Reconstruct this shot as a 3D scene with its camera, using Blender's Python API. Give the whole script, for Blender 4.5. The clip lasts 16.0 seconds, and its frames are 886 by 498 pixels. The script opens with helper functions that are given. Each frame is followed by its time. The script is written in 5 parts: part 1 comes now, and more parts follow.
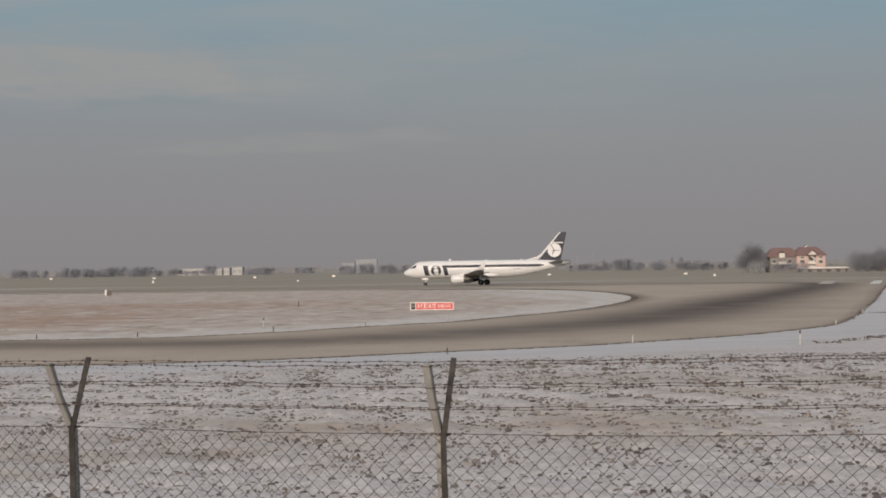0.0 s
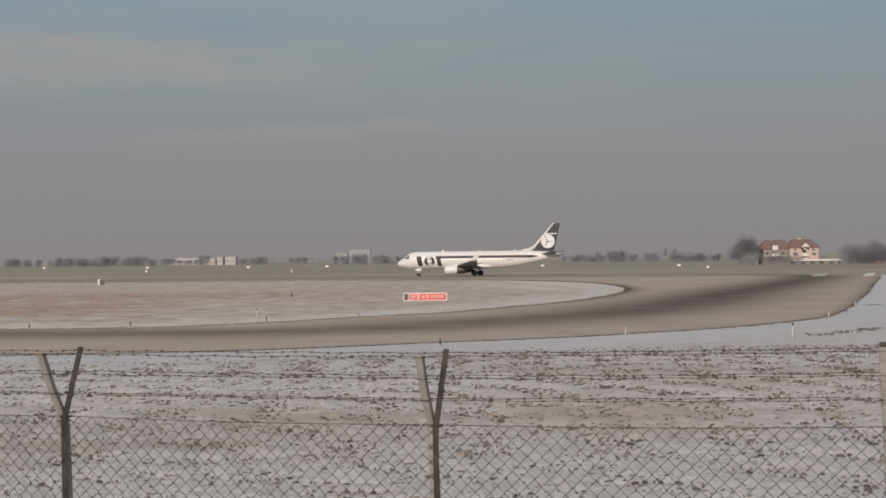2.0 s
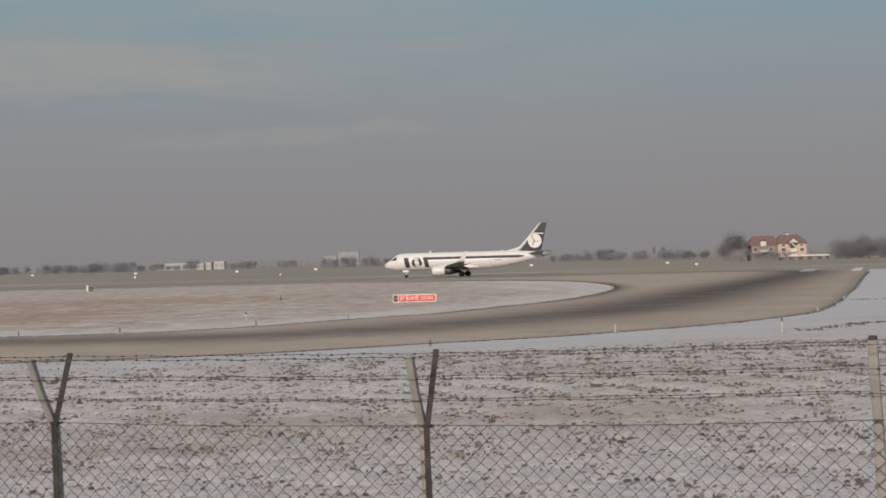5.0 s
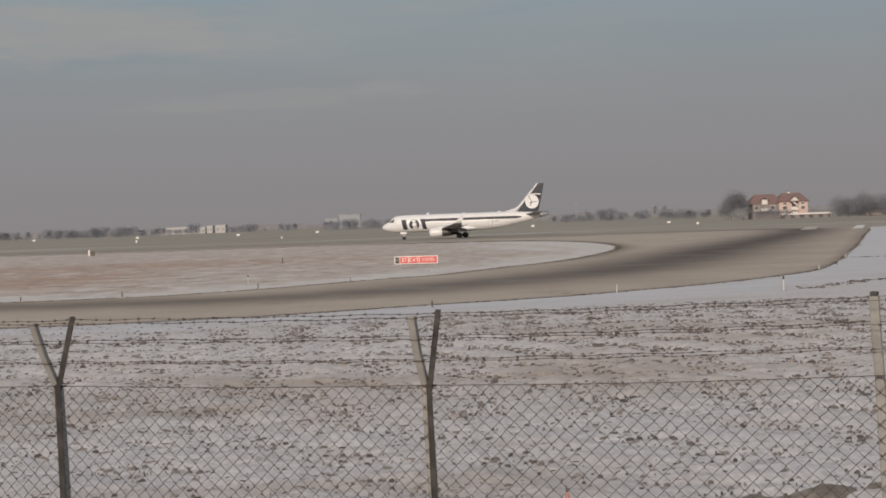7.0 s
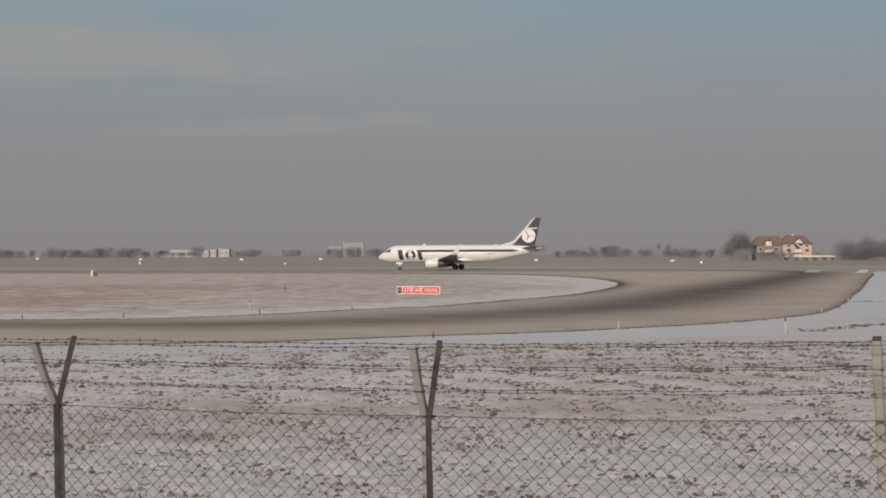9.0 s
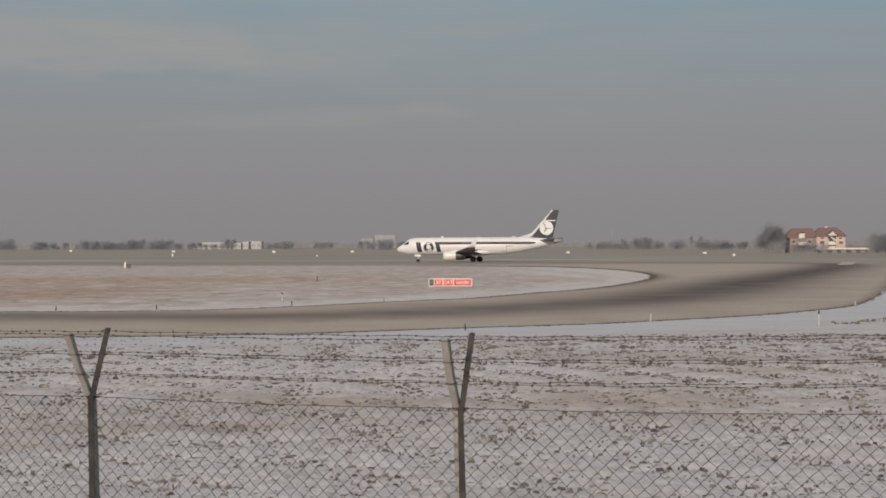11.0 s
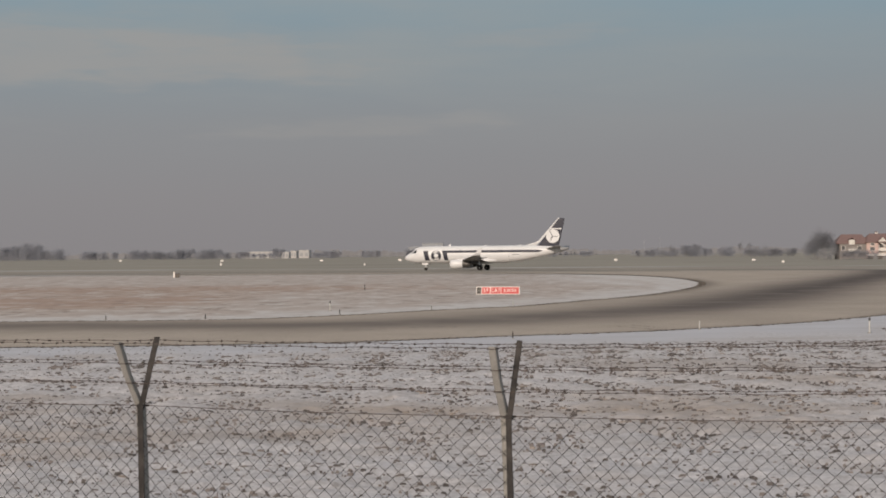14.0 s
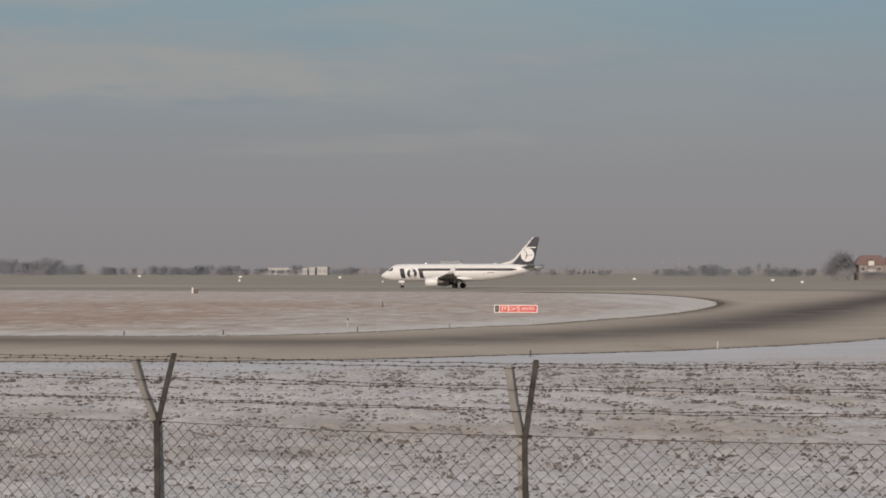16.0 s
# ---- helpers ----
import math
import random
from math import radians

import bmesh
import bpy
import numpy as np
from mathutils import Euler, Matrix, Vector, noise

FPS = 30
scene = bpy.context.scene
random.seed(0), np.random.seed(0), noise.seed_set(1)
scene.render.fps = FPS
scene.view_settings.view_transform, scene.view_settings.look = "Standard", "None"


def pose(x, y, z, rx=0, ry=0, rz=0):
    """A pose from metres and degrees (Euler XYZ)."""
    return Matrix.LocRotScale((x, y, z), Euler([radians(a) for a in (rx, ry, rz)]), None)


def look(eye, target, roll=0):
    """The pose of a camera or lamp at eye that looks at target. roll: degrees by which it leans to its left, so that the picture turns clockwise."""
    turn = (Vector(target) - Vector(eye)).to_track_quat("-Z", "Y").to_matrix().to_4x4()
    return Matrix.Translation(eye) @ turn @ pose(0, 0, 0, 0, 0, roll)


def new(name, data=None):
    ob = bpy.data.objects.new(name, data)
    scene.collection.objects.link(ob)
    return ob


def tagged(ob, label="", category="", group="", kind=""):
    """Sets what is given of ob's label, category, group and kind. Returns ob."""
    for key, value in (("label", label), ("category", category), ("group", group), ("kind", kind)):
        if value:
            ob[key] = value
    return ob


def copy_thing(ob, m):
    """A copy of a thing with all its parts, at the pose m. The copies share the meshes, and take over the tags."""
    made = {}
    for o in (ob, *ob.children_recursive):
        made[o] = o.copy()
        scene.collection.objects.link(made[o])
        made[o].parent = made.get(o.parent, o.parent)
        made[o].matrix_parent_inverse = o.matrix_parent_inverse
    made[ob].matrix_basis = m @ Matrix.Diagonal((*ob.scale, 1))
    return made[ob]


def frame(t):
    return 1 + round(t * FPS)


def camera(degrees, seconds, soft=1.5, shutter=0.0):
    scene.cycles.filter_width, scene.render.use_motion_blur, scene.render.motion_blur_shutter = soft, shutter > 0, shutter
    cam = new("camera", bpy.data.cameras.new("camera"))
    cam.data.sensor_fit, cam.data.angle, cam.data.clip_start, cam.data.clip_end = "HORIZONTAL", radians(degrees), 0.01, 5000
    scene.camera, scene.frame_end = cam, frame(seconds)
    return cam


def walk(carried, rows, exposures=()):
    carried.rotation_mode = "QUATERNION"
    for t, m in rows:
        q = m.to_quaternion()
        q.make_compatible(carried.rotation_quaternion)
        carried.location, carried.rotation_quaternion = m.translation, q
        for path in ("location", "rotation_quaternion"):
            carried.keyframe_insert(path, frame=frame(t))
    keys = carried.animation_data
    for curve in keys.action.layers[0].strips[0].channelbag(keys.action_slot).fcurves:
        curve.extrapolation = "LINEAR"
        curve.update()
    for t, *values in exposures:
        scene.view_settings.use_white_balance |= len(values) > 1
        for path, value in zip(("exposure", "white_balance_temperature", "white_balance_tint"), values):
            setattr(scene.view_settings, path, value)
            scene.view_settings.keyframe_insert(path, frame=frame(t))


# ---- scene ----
PATH = [  # t, x, y, z, pitch, roll, yaw
    (0, 0.0000, 0.0, 3.0001, 0.727, 0.900, 0.000),
    (0.5, -0.0025, 0.0, 3.0067, 0.488, 1.007, 0.028),
    (1, -0.0019, 0.0, 3.0050, 0.516, 0.659, -0.217),
    (1.5, 0.0032, 0.0, 3.0076, 0.411, 0.589, -0.146),
    (2, 0.0034, 0.0, 3.0035, 0.394, 0.663, -0.232),
    (2.5, 0.0042, 0.0, 3.0026, 0.196, 0.467, -0.631),
    (3, 0.0076, 0.0, 3.0029, 0.345, 0.858, -0.549),
    (3.5, 0.0047, 0.0, 3.0032, 0.346, 0.612, -0.781),
    (3.7, 0.0045, 0.0, 3.0030, 0.275, 0.600, -0.720),
    (5.8, 0.0050, 0.0, 2.9950, 0.500, 2.030, -0.560),
    (6, 0.0050, 0.0, 2.9946, 0.217, 2.043, -0.539),
    (6.5, 0.0089, 0.0, 2.9958, -0.316, 1.700, -0.662),
    (7, 0.0059, 0.0, 2.9902, -0.929, 2.083, -0.583),
    (7.5, 0.0019, 0.0, 2.9907, -0.679, 1.647, -0.750),
    (8, -0.0004, 0.0, 2.9904, 0.049, 0.421, -0.652),
    (8.5, -0.0011, 0.0, 2.9891, 0.163, 0.292, -0.582),
    (9, -0.0007, 0.0, 2.9891, 0.173, 0.252, -0.460),
    (9.5, 0.0009, 0.0, 2.9869, 0.063, 0.229, -0.140),
    (11.8, -0.0057, 0.0, 2.9907, -0.102, 0.212, 1.251),
    (12, -0.0053, 0.0, 2.9891, 0.175, 0.216, 1.435),
    (12.5, 0.0007, 0.0, 2.9898, 0.276, 0.462, 1.767),
    (13, -0.0018, 0.0, 2.9892, 0.279, 0.483, 1.915),
    (13.5, -0.0044, 0.0, 2.9895, 0.072, 0.414, 1.994),
    (14, -0.0020, 0.0, 2.9885, 0.204, 0.517, 2.332),
    (14.5, -0.0014, 0.0, 2.9914, 0.419, 0.499, 2.569),
    (15, 0.0012, 0.0, 2.9902, 0.558, 0.482, 2.729),
    (15.5, -0.0009, 0.0, 2.9910, 0.594, 0.311, 2.804),
    (16, 0.0047, 0.0, 2.9944, 0.831, 0.067, 2.976),
]
cam = camera(30.5, 16.0, soft=1.8)
walk(cam, [(t, pose(x, y, z, 90 + p, r, w)) for t, x, y, z, p, r, w in PATH], exposures=[(0, 0.0), (16, 0.0)])

# ---- light: hazy winter sky, low sun behind the viewer's left shoulder ----
SUN_EL, SUN_AZ = 22.0, 200.0   # azimuth clockwise from +y
world = bpy.data.worlds.new("sky")
scene.world = world
world.use_nodes = True
wn, wl = world.node_tree.nodes, world.node_tree.links
wn.clear()
w_out = wn.new("ShaderNodeOutputWorld")
w_bg = wn.new("ShaderNodeBackground")
w_sky = wn.new("ShaderNodeTexSky")
w_sky.sky_type = "NISHITA"
w_sky.sun_disc = False
w_sky.sun_elevation, w_sky.sun_rotation = radians(SUN_EL), radians(SUN_AZ)
w_sky.dust_density, w_sky.air_density = 4.0, 1.2
w_dim = wn.new("ShaderNodeMix"); w_dim.data_type = "RGBA"; w_dim.blend_type = "MULTIPLY"
w_dim.inputs[0].default_value = 1.0
w_dim.inputs[7].default_value = (0.06, 0.06, 0.06, 1)
wl.new(w_sky.outputs[0], w_dim.inputs[6])
w_co = wn.new("ShaderNodeTexCoord")
w_sep = wn.new("ShaderNodeSeparateXYZ")
wl.new(w_co.outputs["Generated"], w_sep.inputs[0])
w_ramp = wn.new("ShaderNodeValToRGB")          # haze layer over height
HAZE = [(0.0, (0.262, 0.247, 0.253)), (0.036, (0.268, 0.258, 0.266)), (0.08, (0.266, 0.273, 0.287)),
        (0.124, (0.250, 0.298, 0.330)), (0.168, (0.225, 0.325, 0.385)), (0.45, (0.30, 0.33, 0.37))]
el = w_ramp.color_ramp.elements
while len(el) < len(HAZE):
    el.new(0.5)
for e, (p, c) in zip(el, HAZE):
    e.position, e.color = p, (*c, 1)
wl.new(w_sep.outputs["Z"], w_ramp.inputs[0])
# thin stretched cloud veils
w_map = wn.new("ShaderNodeMapping")
w_map.inputs["Scale"].default_value = (3.0, 3.0, 17.0)
wl.new(w_co.outputs["Generated"], w_map.inputs[0])
w_noise = wn.new("ShaderNodeTexNoise")
w_noise.inputs["Scale"].default_value = 1.6
w_noise.inputs["Detail"].default_value = 5.0
w_noise.inputs["Roughness"].default_value = 0.55
wl.new(w_map.outputs[0], w_noise.inputs["Vector"])
w_cr = wn.new("ShaderNodeMapRange")
w_cr.inputs["From Min"].default_value, w_cr.inputs["From Max"].default_value = 0.40, 0.66
w_cr.inputs["To Max"].default_value = 0.6
wl.new(w_noise.outputs["Fac"], w_cr.inputs["Value"])
w_cloud = wn.new("ShaderNodeMix"); w_cloud.data_type = "RGBA"
w_cloud.inputs[7].default_value = (0.335, 0.335, 0.325, 1)
w_low = wn.new("ShaderNodeMapRange")           # the veil hangs above the haze, thicker towards the left
w_low.interpolation_type = "SMOOTHSTEP"
w_low.inputs["From Min"].default_value, w_low.inputs["From Max"].default_value = 0.05, 0.117
wl.new(w_sep.outputs["Z"], w_low.inputs["Value"])
w_lft = wn.new("ShaderNodeMapRange")
w_lft.inputs["From Min"].default_value, w_lft.inputs["From Max"].default_value = 0.27, -0.27
w_lft.inputs["To Min"].default_value = 0.2
wl.new(w_sep.outputs["X"], w_lft.inputs["Value"])
w_m1 = wn.new("ShaderNodeMath"); w_m1.operation = "MULTIPLY"
w_m2 = wn.new("ShaderNodeMath"); w_m2.operation = "MULTIPLY"
wl.new(w_low.outputs[0], w_m1.inputs[0]), wl.new(w_lft.outputs[0], w_m1.inputs[1])
wl.new(w_m1.outputs[0], w_m2.inputs[0]), wl.new(w_cr.outputs[0], w_m2.inputs[1])
wl.new(w_m2.outputs[0], w_cloud.inputs[0])
wl.new(w_ramp.outputs[0], w_cloud.inputs[6])


def wisp(cx, cz, sx, sz, slope, amount, under):
    """A torn streak of thin cloud round one direction of the sky."""
    def calc(op, a, b):
        m = wn.new("ShaderNodeMath")
        m.operation = op
        for v, k in ((a, m.inputs[0]), (b, m.inputs[1])):
            if isinstance(v, (int, float)):
                k.default_value = v
            else:
                wl.new(v, k)
        return m.outputs[0]
    dx = calc("SUBTRACT", w_sep.outputs["X"], cx)
    dz = calc("SUBTRACT", calc("SUBTRACT", w_sep.outputs["Z"], cz), calc("MULTIPLY", dx, slope))
    far2 = calc("ADD", calc("POWER", calc("ABSOLUTE", calc("DIVIDE", dx, sx), 0), 2), calc("POWER", calc("ABSOLUTE", calc("DIVIDE", dz, sz), 0), 2))
    tear = wn.new("ShaderNodeMapping")
    tear.inputs["Scale"].default_value = (9.0, 9.0, 60.0)
    wl.new(w_co.outputs["Generated"], tear.inputs[0])
    n = wn.new("ShaderNodeTexNoise")
    n.inputs["Scale"].default_value, n.inputs["Detail"].default_value = 2.2, 6.0
    wl.new(tear.outputs[0], n.inputs["Vector"])
    soft = wn.new("ShaderNodeMapRange")
    soft.interpolation_type = "SMOOTHSTEP"
    soft.inputs["From Min"].default_value, soft.inputs["From Max"].default_value = 1.0, 0.0
    soft.inputs["To Max"].default_value = amount
    wl.new(calc("ADD", far2, calc("SUBTRACT", calc("MULTIPLY", n.outputs["Fac"], 2.6), 1.3)), soft.inputs["Value"])
    m = wn.new("ShaderNodeMix"); m.data_type = "RGBA"
    wl.new(soft.outputs[0], m.inputs[0])
    wl.new(under, m.inputs[6])
    m.inputs[7].default_value = (0.345, 0.328, 0.315, 1)
    return m.outputs[2]


w_veil = wisp(-0.09, 0.079, 0.12, 0.008, 0.05, 0.28, w_cloud.outputs[2])
w_veil = wisp(-0.27, 0.122, 0.22, 0.022, -0.02, 0.6, w_veil)
w_veil = wisp(0.03, 0.133, 0.07, 0.007, 0.03, 0.3, w_veil)
w_mix = wn.new("ShaderNodeMix"); w_mix.data_type = "RGBA"
w_mix.inputs[0].default_value = 0.95
wl.new(w_dim.outputs[2], w_mix.inputs[6])
wl.new(w_veil, w_mix.inputs[7])
wl.new(w_mix.outputs[2], w_bg.inputs["Color"])
w_bg.inputs["Strength"].default_value = 1.0
wl.new(w_bg.outputs[0], w_out.inputs["Surface"])

sun_data = bpy.data.lights.new("sun", "SUN")
sun_data.energy, sun_data.angle, sun_data.color = 3.0, radians(5.0), (1.0, 0.85, 0.71)
sun = new("sun", sun_data)
_a, _e = radians(SUN_AZ), radians(SUN_EL)
sun.matrix_world = look((0, 0, 60), (-math.sin(_a) * math.cos(_e), -math.cos(_a) * math.cos(_e), 60 - math.sin(_e)))


# ---- materials ----
class Nodes:
    """Short hand for node materials in world metres."""

    def __init__(self, name):
        self.mat = bpy.data.materials.new(name)
        self.mat.use_nodes = True
        self.n, self.l = self.mat.node_tree.nodes, self.mat.node_tree.links
        self.bsdf = self.n["Principled BSDF"]
        self.geo = self.n.new("ShaderNodeNewGeometry")
        self.co = self.n.new("ShaderNodeTexCoord")

    def put(self, value, socket):
        if hasattr(value, "is_output"):
            self.l.new(value, socket)
        elif isinstance(value, (tuple, list)) and len(value) == 3 and socket.type == "RGBA":
            socket.default_value = (*value, 1)
        else:
            socket.default_value = value

    def noise(self, scale, detail=4.0, rough=0.55, stretch=(1, 1, 1), local=False, shift=(0, 0, 0)):
        m = self.n.new("ShaderNodeMapping")
        m.inputs["Scale"].default_value = stretch
        m.inputs["Location"].default_value = shift
        self.l.new(self.co.outputs["Object"] if local else self.geo.outputs["Position"], m.inputs[0])
        t = self.n.new("ShaderNodeTexNoise")
        t.inputs["Scale"].default_value, t.inputs["Detail"].default_value = scale, detail
        t.inputs["Roughness"].default_value = rough
        self.l.new(m.outputs[0], t.inputs["Vector"])
        return t.outputs["Fac"]

    def ramp(self, fac, a, b, lo=0.0, hi=1.0):
        r = self.n.new("ShaderNodeMapRange")
        r.interpolation_type = "SMOOTHSTEP"
        self.put(fac, r.inputs["Value"])
        for k, v in (("From Min", a), ("From Max", b), ("To Min", lo), ("To Max", hi)):
            self.put(v, r.inputs[k])
        return r.outputs[0]

    def math(self, op, a, b=0.0):
        m = self.n.new("ShaderNodeMath")
        m.operation = op
        self.put(a, m.inputs[0]), self.put(b, m.inputs[1])
        return m.outputs[0]

    def mix(self, fac, a, b):
        m = self.n.new("ShaderNodeMix")
        m.data_type = "RGBA"
        self.put(fac, m.inputs[0]), self.put(a, m.inputs[6]), self.put(b, m.inputs[7])
        return m.outputs[2]

    def attr(self, name):
        a = self.n.new("ShaderNodeAttribute")
        a.attribute_name = name
        s = self.n.new("ShaderNodeSeparateColor")
        self.l.new(a.outputs["Color"], s.inputs[0])
        return s.outputs

    def random(self):
        return self.n.new("ShaderNodeObjectInfo").outputs["Random"]

    def island(self):
        return self.geo.outputs["Random Per Island"]

    def bump(self, height, distance, strength=1.0):
        b = self.n.new("ShaderNodeBump")
        b.inputs["Distance"].default_value, b.inputs["Strength"].default_value = distance, strength
        self.put(height, b.inputs["Height"])
        self.l.new(b.outputs[0], self.bsdf.inputs["Normal"])

    def done(self, color, rough=0.8, metal=0.0, spec=0.5):
        self.put(color, self.bsdf.inputs["Base Color"])
        self.put(rough, self.bsdf.inputs["Roughness"])
        self.put(metal, self.bsdf.inputs["Metallic"])
        self.put(spec, self.bsdf.inputs["Specular IOR Level"])
        return self.mat


def simple(name, a, b, rough=0.7, scale=4.0, metal=0.0, bump=0.0, spec=0.5, local=True, spread=(0.35, 0.65), rand=0.0):
    """Two tones mixed by coarse and fine noise."""
    k = Nodes(name)
    n1, n2 = k.noise(scale, local=local), k.noise(scale * 9, 3, local=local)
    f = k.ramp(k.math("ADD", k.math("MULTIPLY", n1, 0.65), k.math("MULTIPLY", n2, 0.35)), *spread)
    col = k.mix(f, a, b)
    if rand:
        col = k.mix(k.ramp(k.random(), 0, 1, 0, rand), col, tuple(c * 0.45 for c in a))
    if bump:
        k.bump(n2, bump)
    return k.done(col, rough, metal, spec)


def ground_material():
    k = Nodes("field")
    z = k.attr("zone")                      # red: inner field, green: clean snow, blue: far grass
    turf = k.attr("turf")                   # red: dead turf in the snow, green: rusty grass, blue: smooth snow
    wob = k.noise(0.16, 5, 0.6)
    clod = k.noise(4.2, 7, 0.68, (0.7, 0.6, 1))
    fine = k.noise(9.0, 4, 0.6)
    streak = k.noise(0.5, 6, 0.62, (0.35, 1.0, 1))
    patch = k.noise(0.11, 4, 0.5, (0.6, 1, 1), shift=(3, 8, 0))
    snow = k.mix(k.ramp(fine, 0.3, 0.7), (0.515, 0.495, 0.503), (0.65, 0.628, 0.64))
    snow = k.mix(k.ramp(streak, 0.45, 0.7, 0, 0.5), snow, (0.46, 0.42, 0.40))
    snow = k.mix(k.ramp(k.noise(5.5, 6, 0.7, (0.8, 0.45, 1), shift=(5, 1, 0)), 0.52, 0.68, 0, 0.45), snow, (0.33, 0.30, 0.288))
    snow = k.mix(k.ramp(k.noise(6.5, 3, 0.5, (0.9, 0.5, 1), shift=(2, 7, 0)), 0.48, 0.68, 0, 0.5), snow, (0.35, 0.33, 0.325))
    dry = k.mix(k.ramp(clod, 0.3, 0.7), (0.32, 0.265, 0.228), (0.43, 0.372, 0.332))
    soil = k.mix(k.ramp(fine, 0.35, 0.65), (0.14, 0.125, 0.115), (0.25, 0.22, 0.20))
    # foreground: snow with frozen clods, grass showing in patches
    edge = k.math("ADD", clod, k.math("MULTIPLY", k.math("SUBTRACT", patch, 0.5), 0.35))
    near = k.mix(k.ramp(k.math("ADD", patch, k.math("MULTIPLY", streak, 0.5)), 0.72, 0.95, 0, 0.45), snow, dry)
    near = k.mix(k.math("MULTIPLY", turf[0], k.ramp(k.math("ADD", streak, k.math("MULTIPLY", clod, 0.4)), 0.48, 0.85, 0.15, 0.95)), near, dry)
    near = k.mix(k.math("MULTIPLY", k.ramp(edge, 0.58, 0.68, 0, 0.5), k.ramp(turf[2], 0, 1, 1.0, 0.2)), near, soil)
    near = k.mix(z[1], near, k.mix(k.ramp(streak, 0.35, 0.75), (0.57, 0.566, 0.60), (0.49, 0.483, 0.505)))
    # inner field: frosted dead grass
    tuft = k.noise(0.5, 7, 0.72, (0.8, 0.5, 1))
    warm = k.ramp(k.math("ADD", k.math("MULTIPLY", turf[1], 0.75), k.math("ADD", k.math("MULTIPLY", wob, 0.4), k.math("MULTIPLY", tuft, 0.4))), 0.45, 1.0)
    inner = k.mix(warm, (0.50, 0.43, 0.388), (0.43, 0.318, 0.257))
    inner = k.mix(k.ramp(k.noise(0.62, 8, 0.76, (0.8, 0.42, 1)), 0.5, 0.62, 0, 0.75), inner, (0.25, 0.19, 0.155))
    inner = k.mix(k.math("MULTIPLY", k.ramp(k.noise(0.45, 8, 0.76, (0.9, 0.45, 1), shift=(9, 2, 0)), 0.5, 0.6, 0, 0.85), k.ramp(turf[1], 0.3, 1.0, 0.95, 0.4)), inner, (0.64, 0.61, 0.585))
    inner = k.mix(k.math("MULTIPLY", z[1], k.ramp(tuft, 0.4, 0.62, 1.0, 0.45)), inner, (0.64, 0.618, 0.605))
    far = k.mix(k.ramp(k.noise(0.035, 5, 0.6, (0.35, 1, 1)), 0.35, 0.65), (0.275, 0.252, 0.212), (0.345, 0.318, 0.27))
    col = k.mix(z[2], k.mix(z[0], near, inner), far)
    k.bump(k.math("ADD", clod, k.math("MULTIPLY", fine, 0.3)), 0.05, 0.6)
    return k.done(col, 0.85, 0, 0.25)


def pavement_material(name, a, b, dark):
    k = Nodes(name)
    w = k.attr("wear")                      # red: rubber track strength, green: edge grime
    streak = k.noise(0.3, 6, 0.65, (0.5, 0.35, 1))
    fine = k.noise(14, 4, 0.6)
    base = k.mix(k.ramp(streak, 0.3, 0.7), a, b)
    base = k.mix(k.ramp(fine, 0.35, 0.65, 0, 0.25), base, (0.12, 0.11, 0.10))
    rub = k.math("MULTIPLY", w[0], k.ramp(k.noise(0.22, 5, 0.65), 0.2, 0.6, 0.7, 1.0))
    base = k.mix(rub, base, dark)
    base = k.mix(w[1], base, (0.17, 0.145, 0.12))
    k.bump(fine, 0.004, 0.5)
    return k.done(base, 0.85, 0, 0.12)


M_GROUND = ground_material()
M_TAXI = pavement_material("taxiway_concrete", (0.44, 0.377, 0.318), (0.535, 0.46, 0.39), (0.105, 0.087, 0.08))
M_RUNWAY = pavement_material("runway_asphalt", (0.335, 0.30, 0.257), (0.405, 0.365, 0.315), (0.17, 0.152, 0.138))
M_TUFT = Nodes("dead_grass")
M_TUFT = M_TUFT.done(M_TUFT.mix(M_TUFT.island(), (0.075, 0.066, 0.06), (0.18, 0.155, 0.135)), 0.9, 0, 0.2)
M_TAR = simple("tar_seam", (0.07, 0.062, 0.056), (0.15, 0.13, 0.115), 0.8, 2, local=False)
M_PAINT = simple("worn_white_marking", (0.55, 0.54, 0.52), (0.78, 0.77, 0.75), 0.7, 1.2)
M_WORNPAINT = simple("faded_marking", (0.40, 0.37, 0.33), (0.5, 0.47, 0.43), 0.75, 0.6)
M_DULLWHITE = simple("dull_white_plastic", (0.42, 0.41, 0.39), (0.54, 0.53, 0.51), 0.8, 6)
M_WHITE = simple("white_aircraft_paint", (0.70, 0.695, 0.70), (0.75, 0.745, 0.75), 0.32, 0.6)
M_NAVY = simple("navy_livery_paint", (0.036, 0.037, 0.052), (0.05, 0.05, 0.066), 0.55, 0.8, spec=0.3)
M_WINGGREY = simple("grey_wing_paint", (0.20, 0.20, 0.205), (0.27, 0.27, 0.275), 0.4, 0.8)
M_METAL = simple("bare_metal", (0.5, 0.5, 0.5), (0.62, 0.62, 0.62), 0.35, 2, metal=0.9)
M_DARKMETAL = simple("sooty_exhaust_metal", (0.08, 0.075, 0.07), (0.16, 0.15, 0.14), 0.5, 3, metal=0.6)
M_TYRE = simple("tyre_rubber", (0.02, 0.02, 0.02), (0.04, 0.038, 0.035), 0.85, 5)
M_GLASSDARK = simple("dark_cockpit_glass", (0.015, 0.017, 0.02), (0.025, 0.027, 0.03), 0.08, 2)
M_RED = simple("red_sign_face", (0.53, 0.082, 0.08), (0.60, 0.10, 0.097), 0.45, 2)
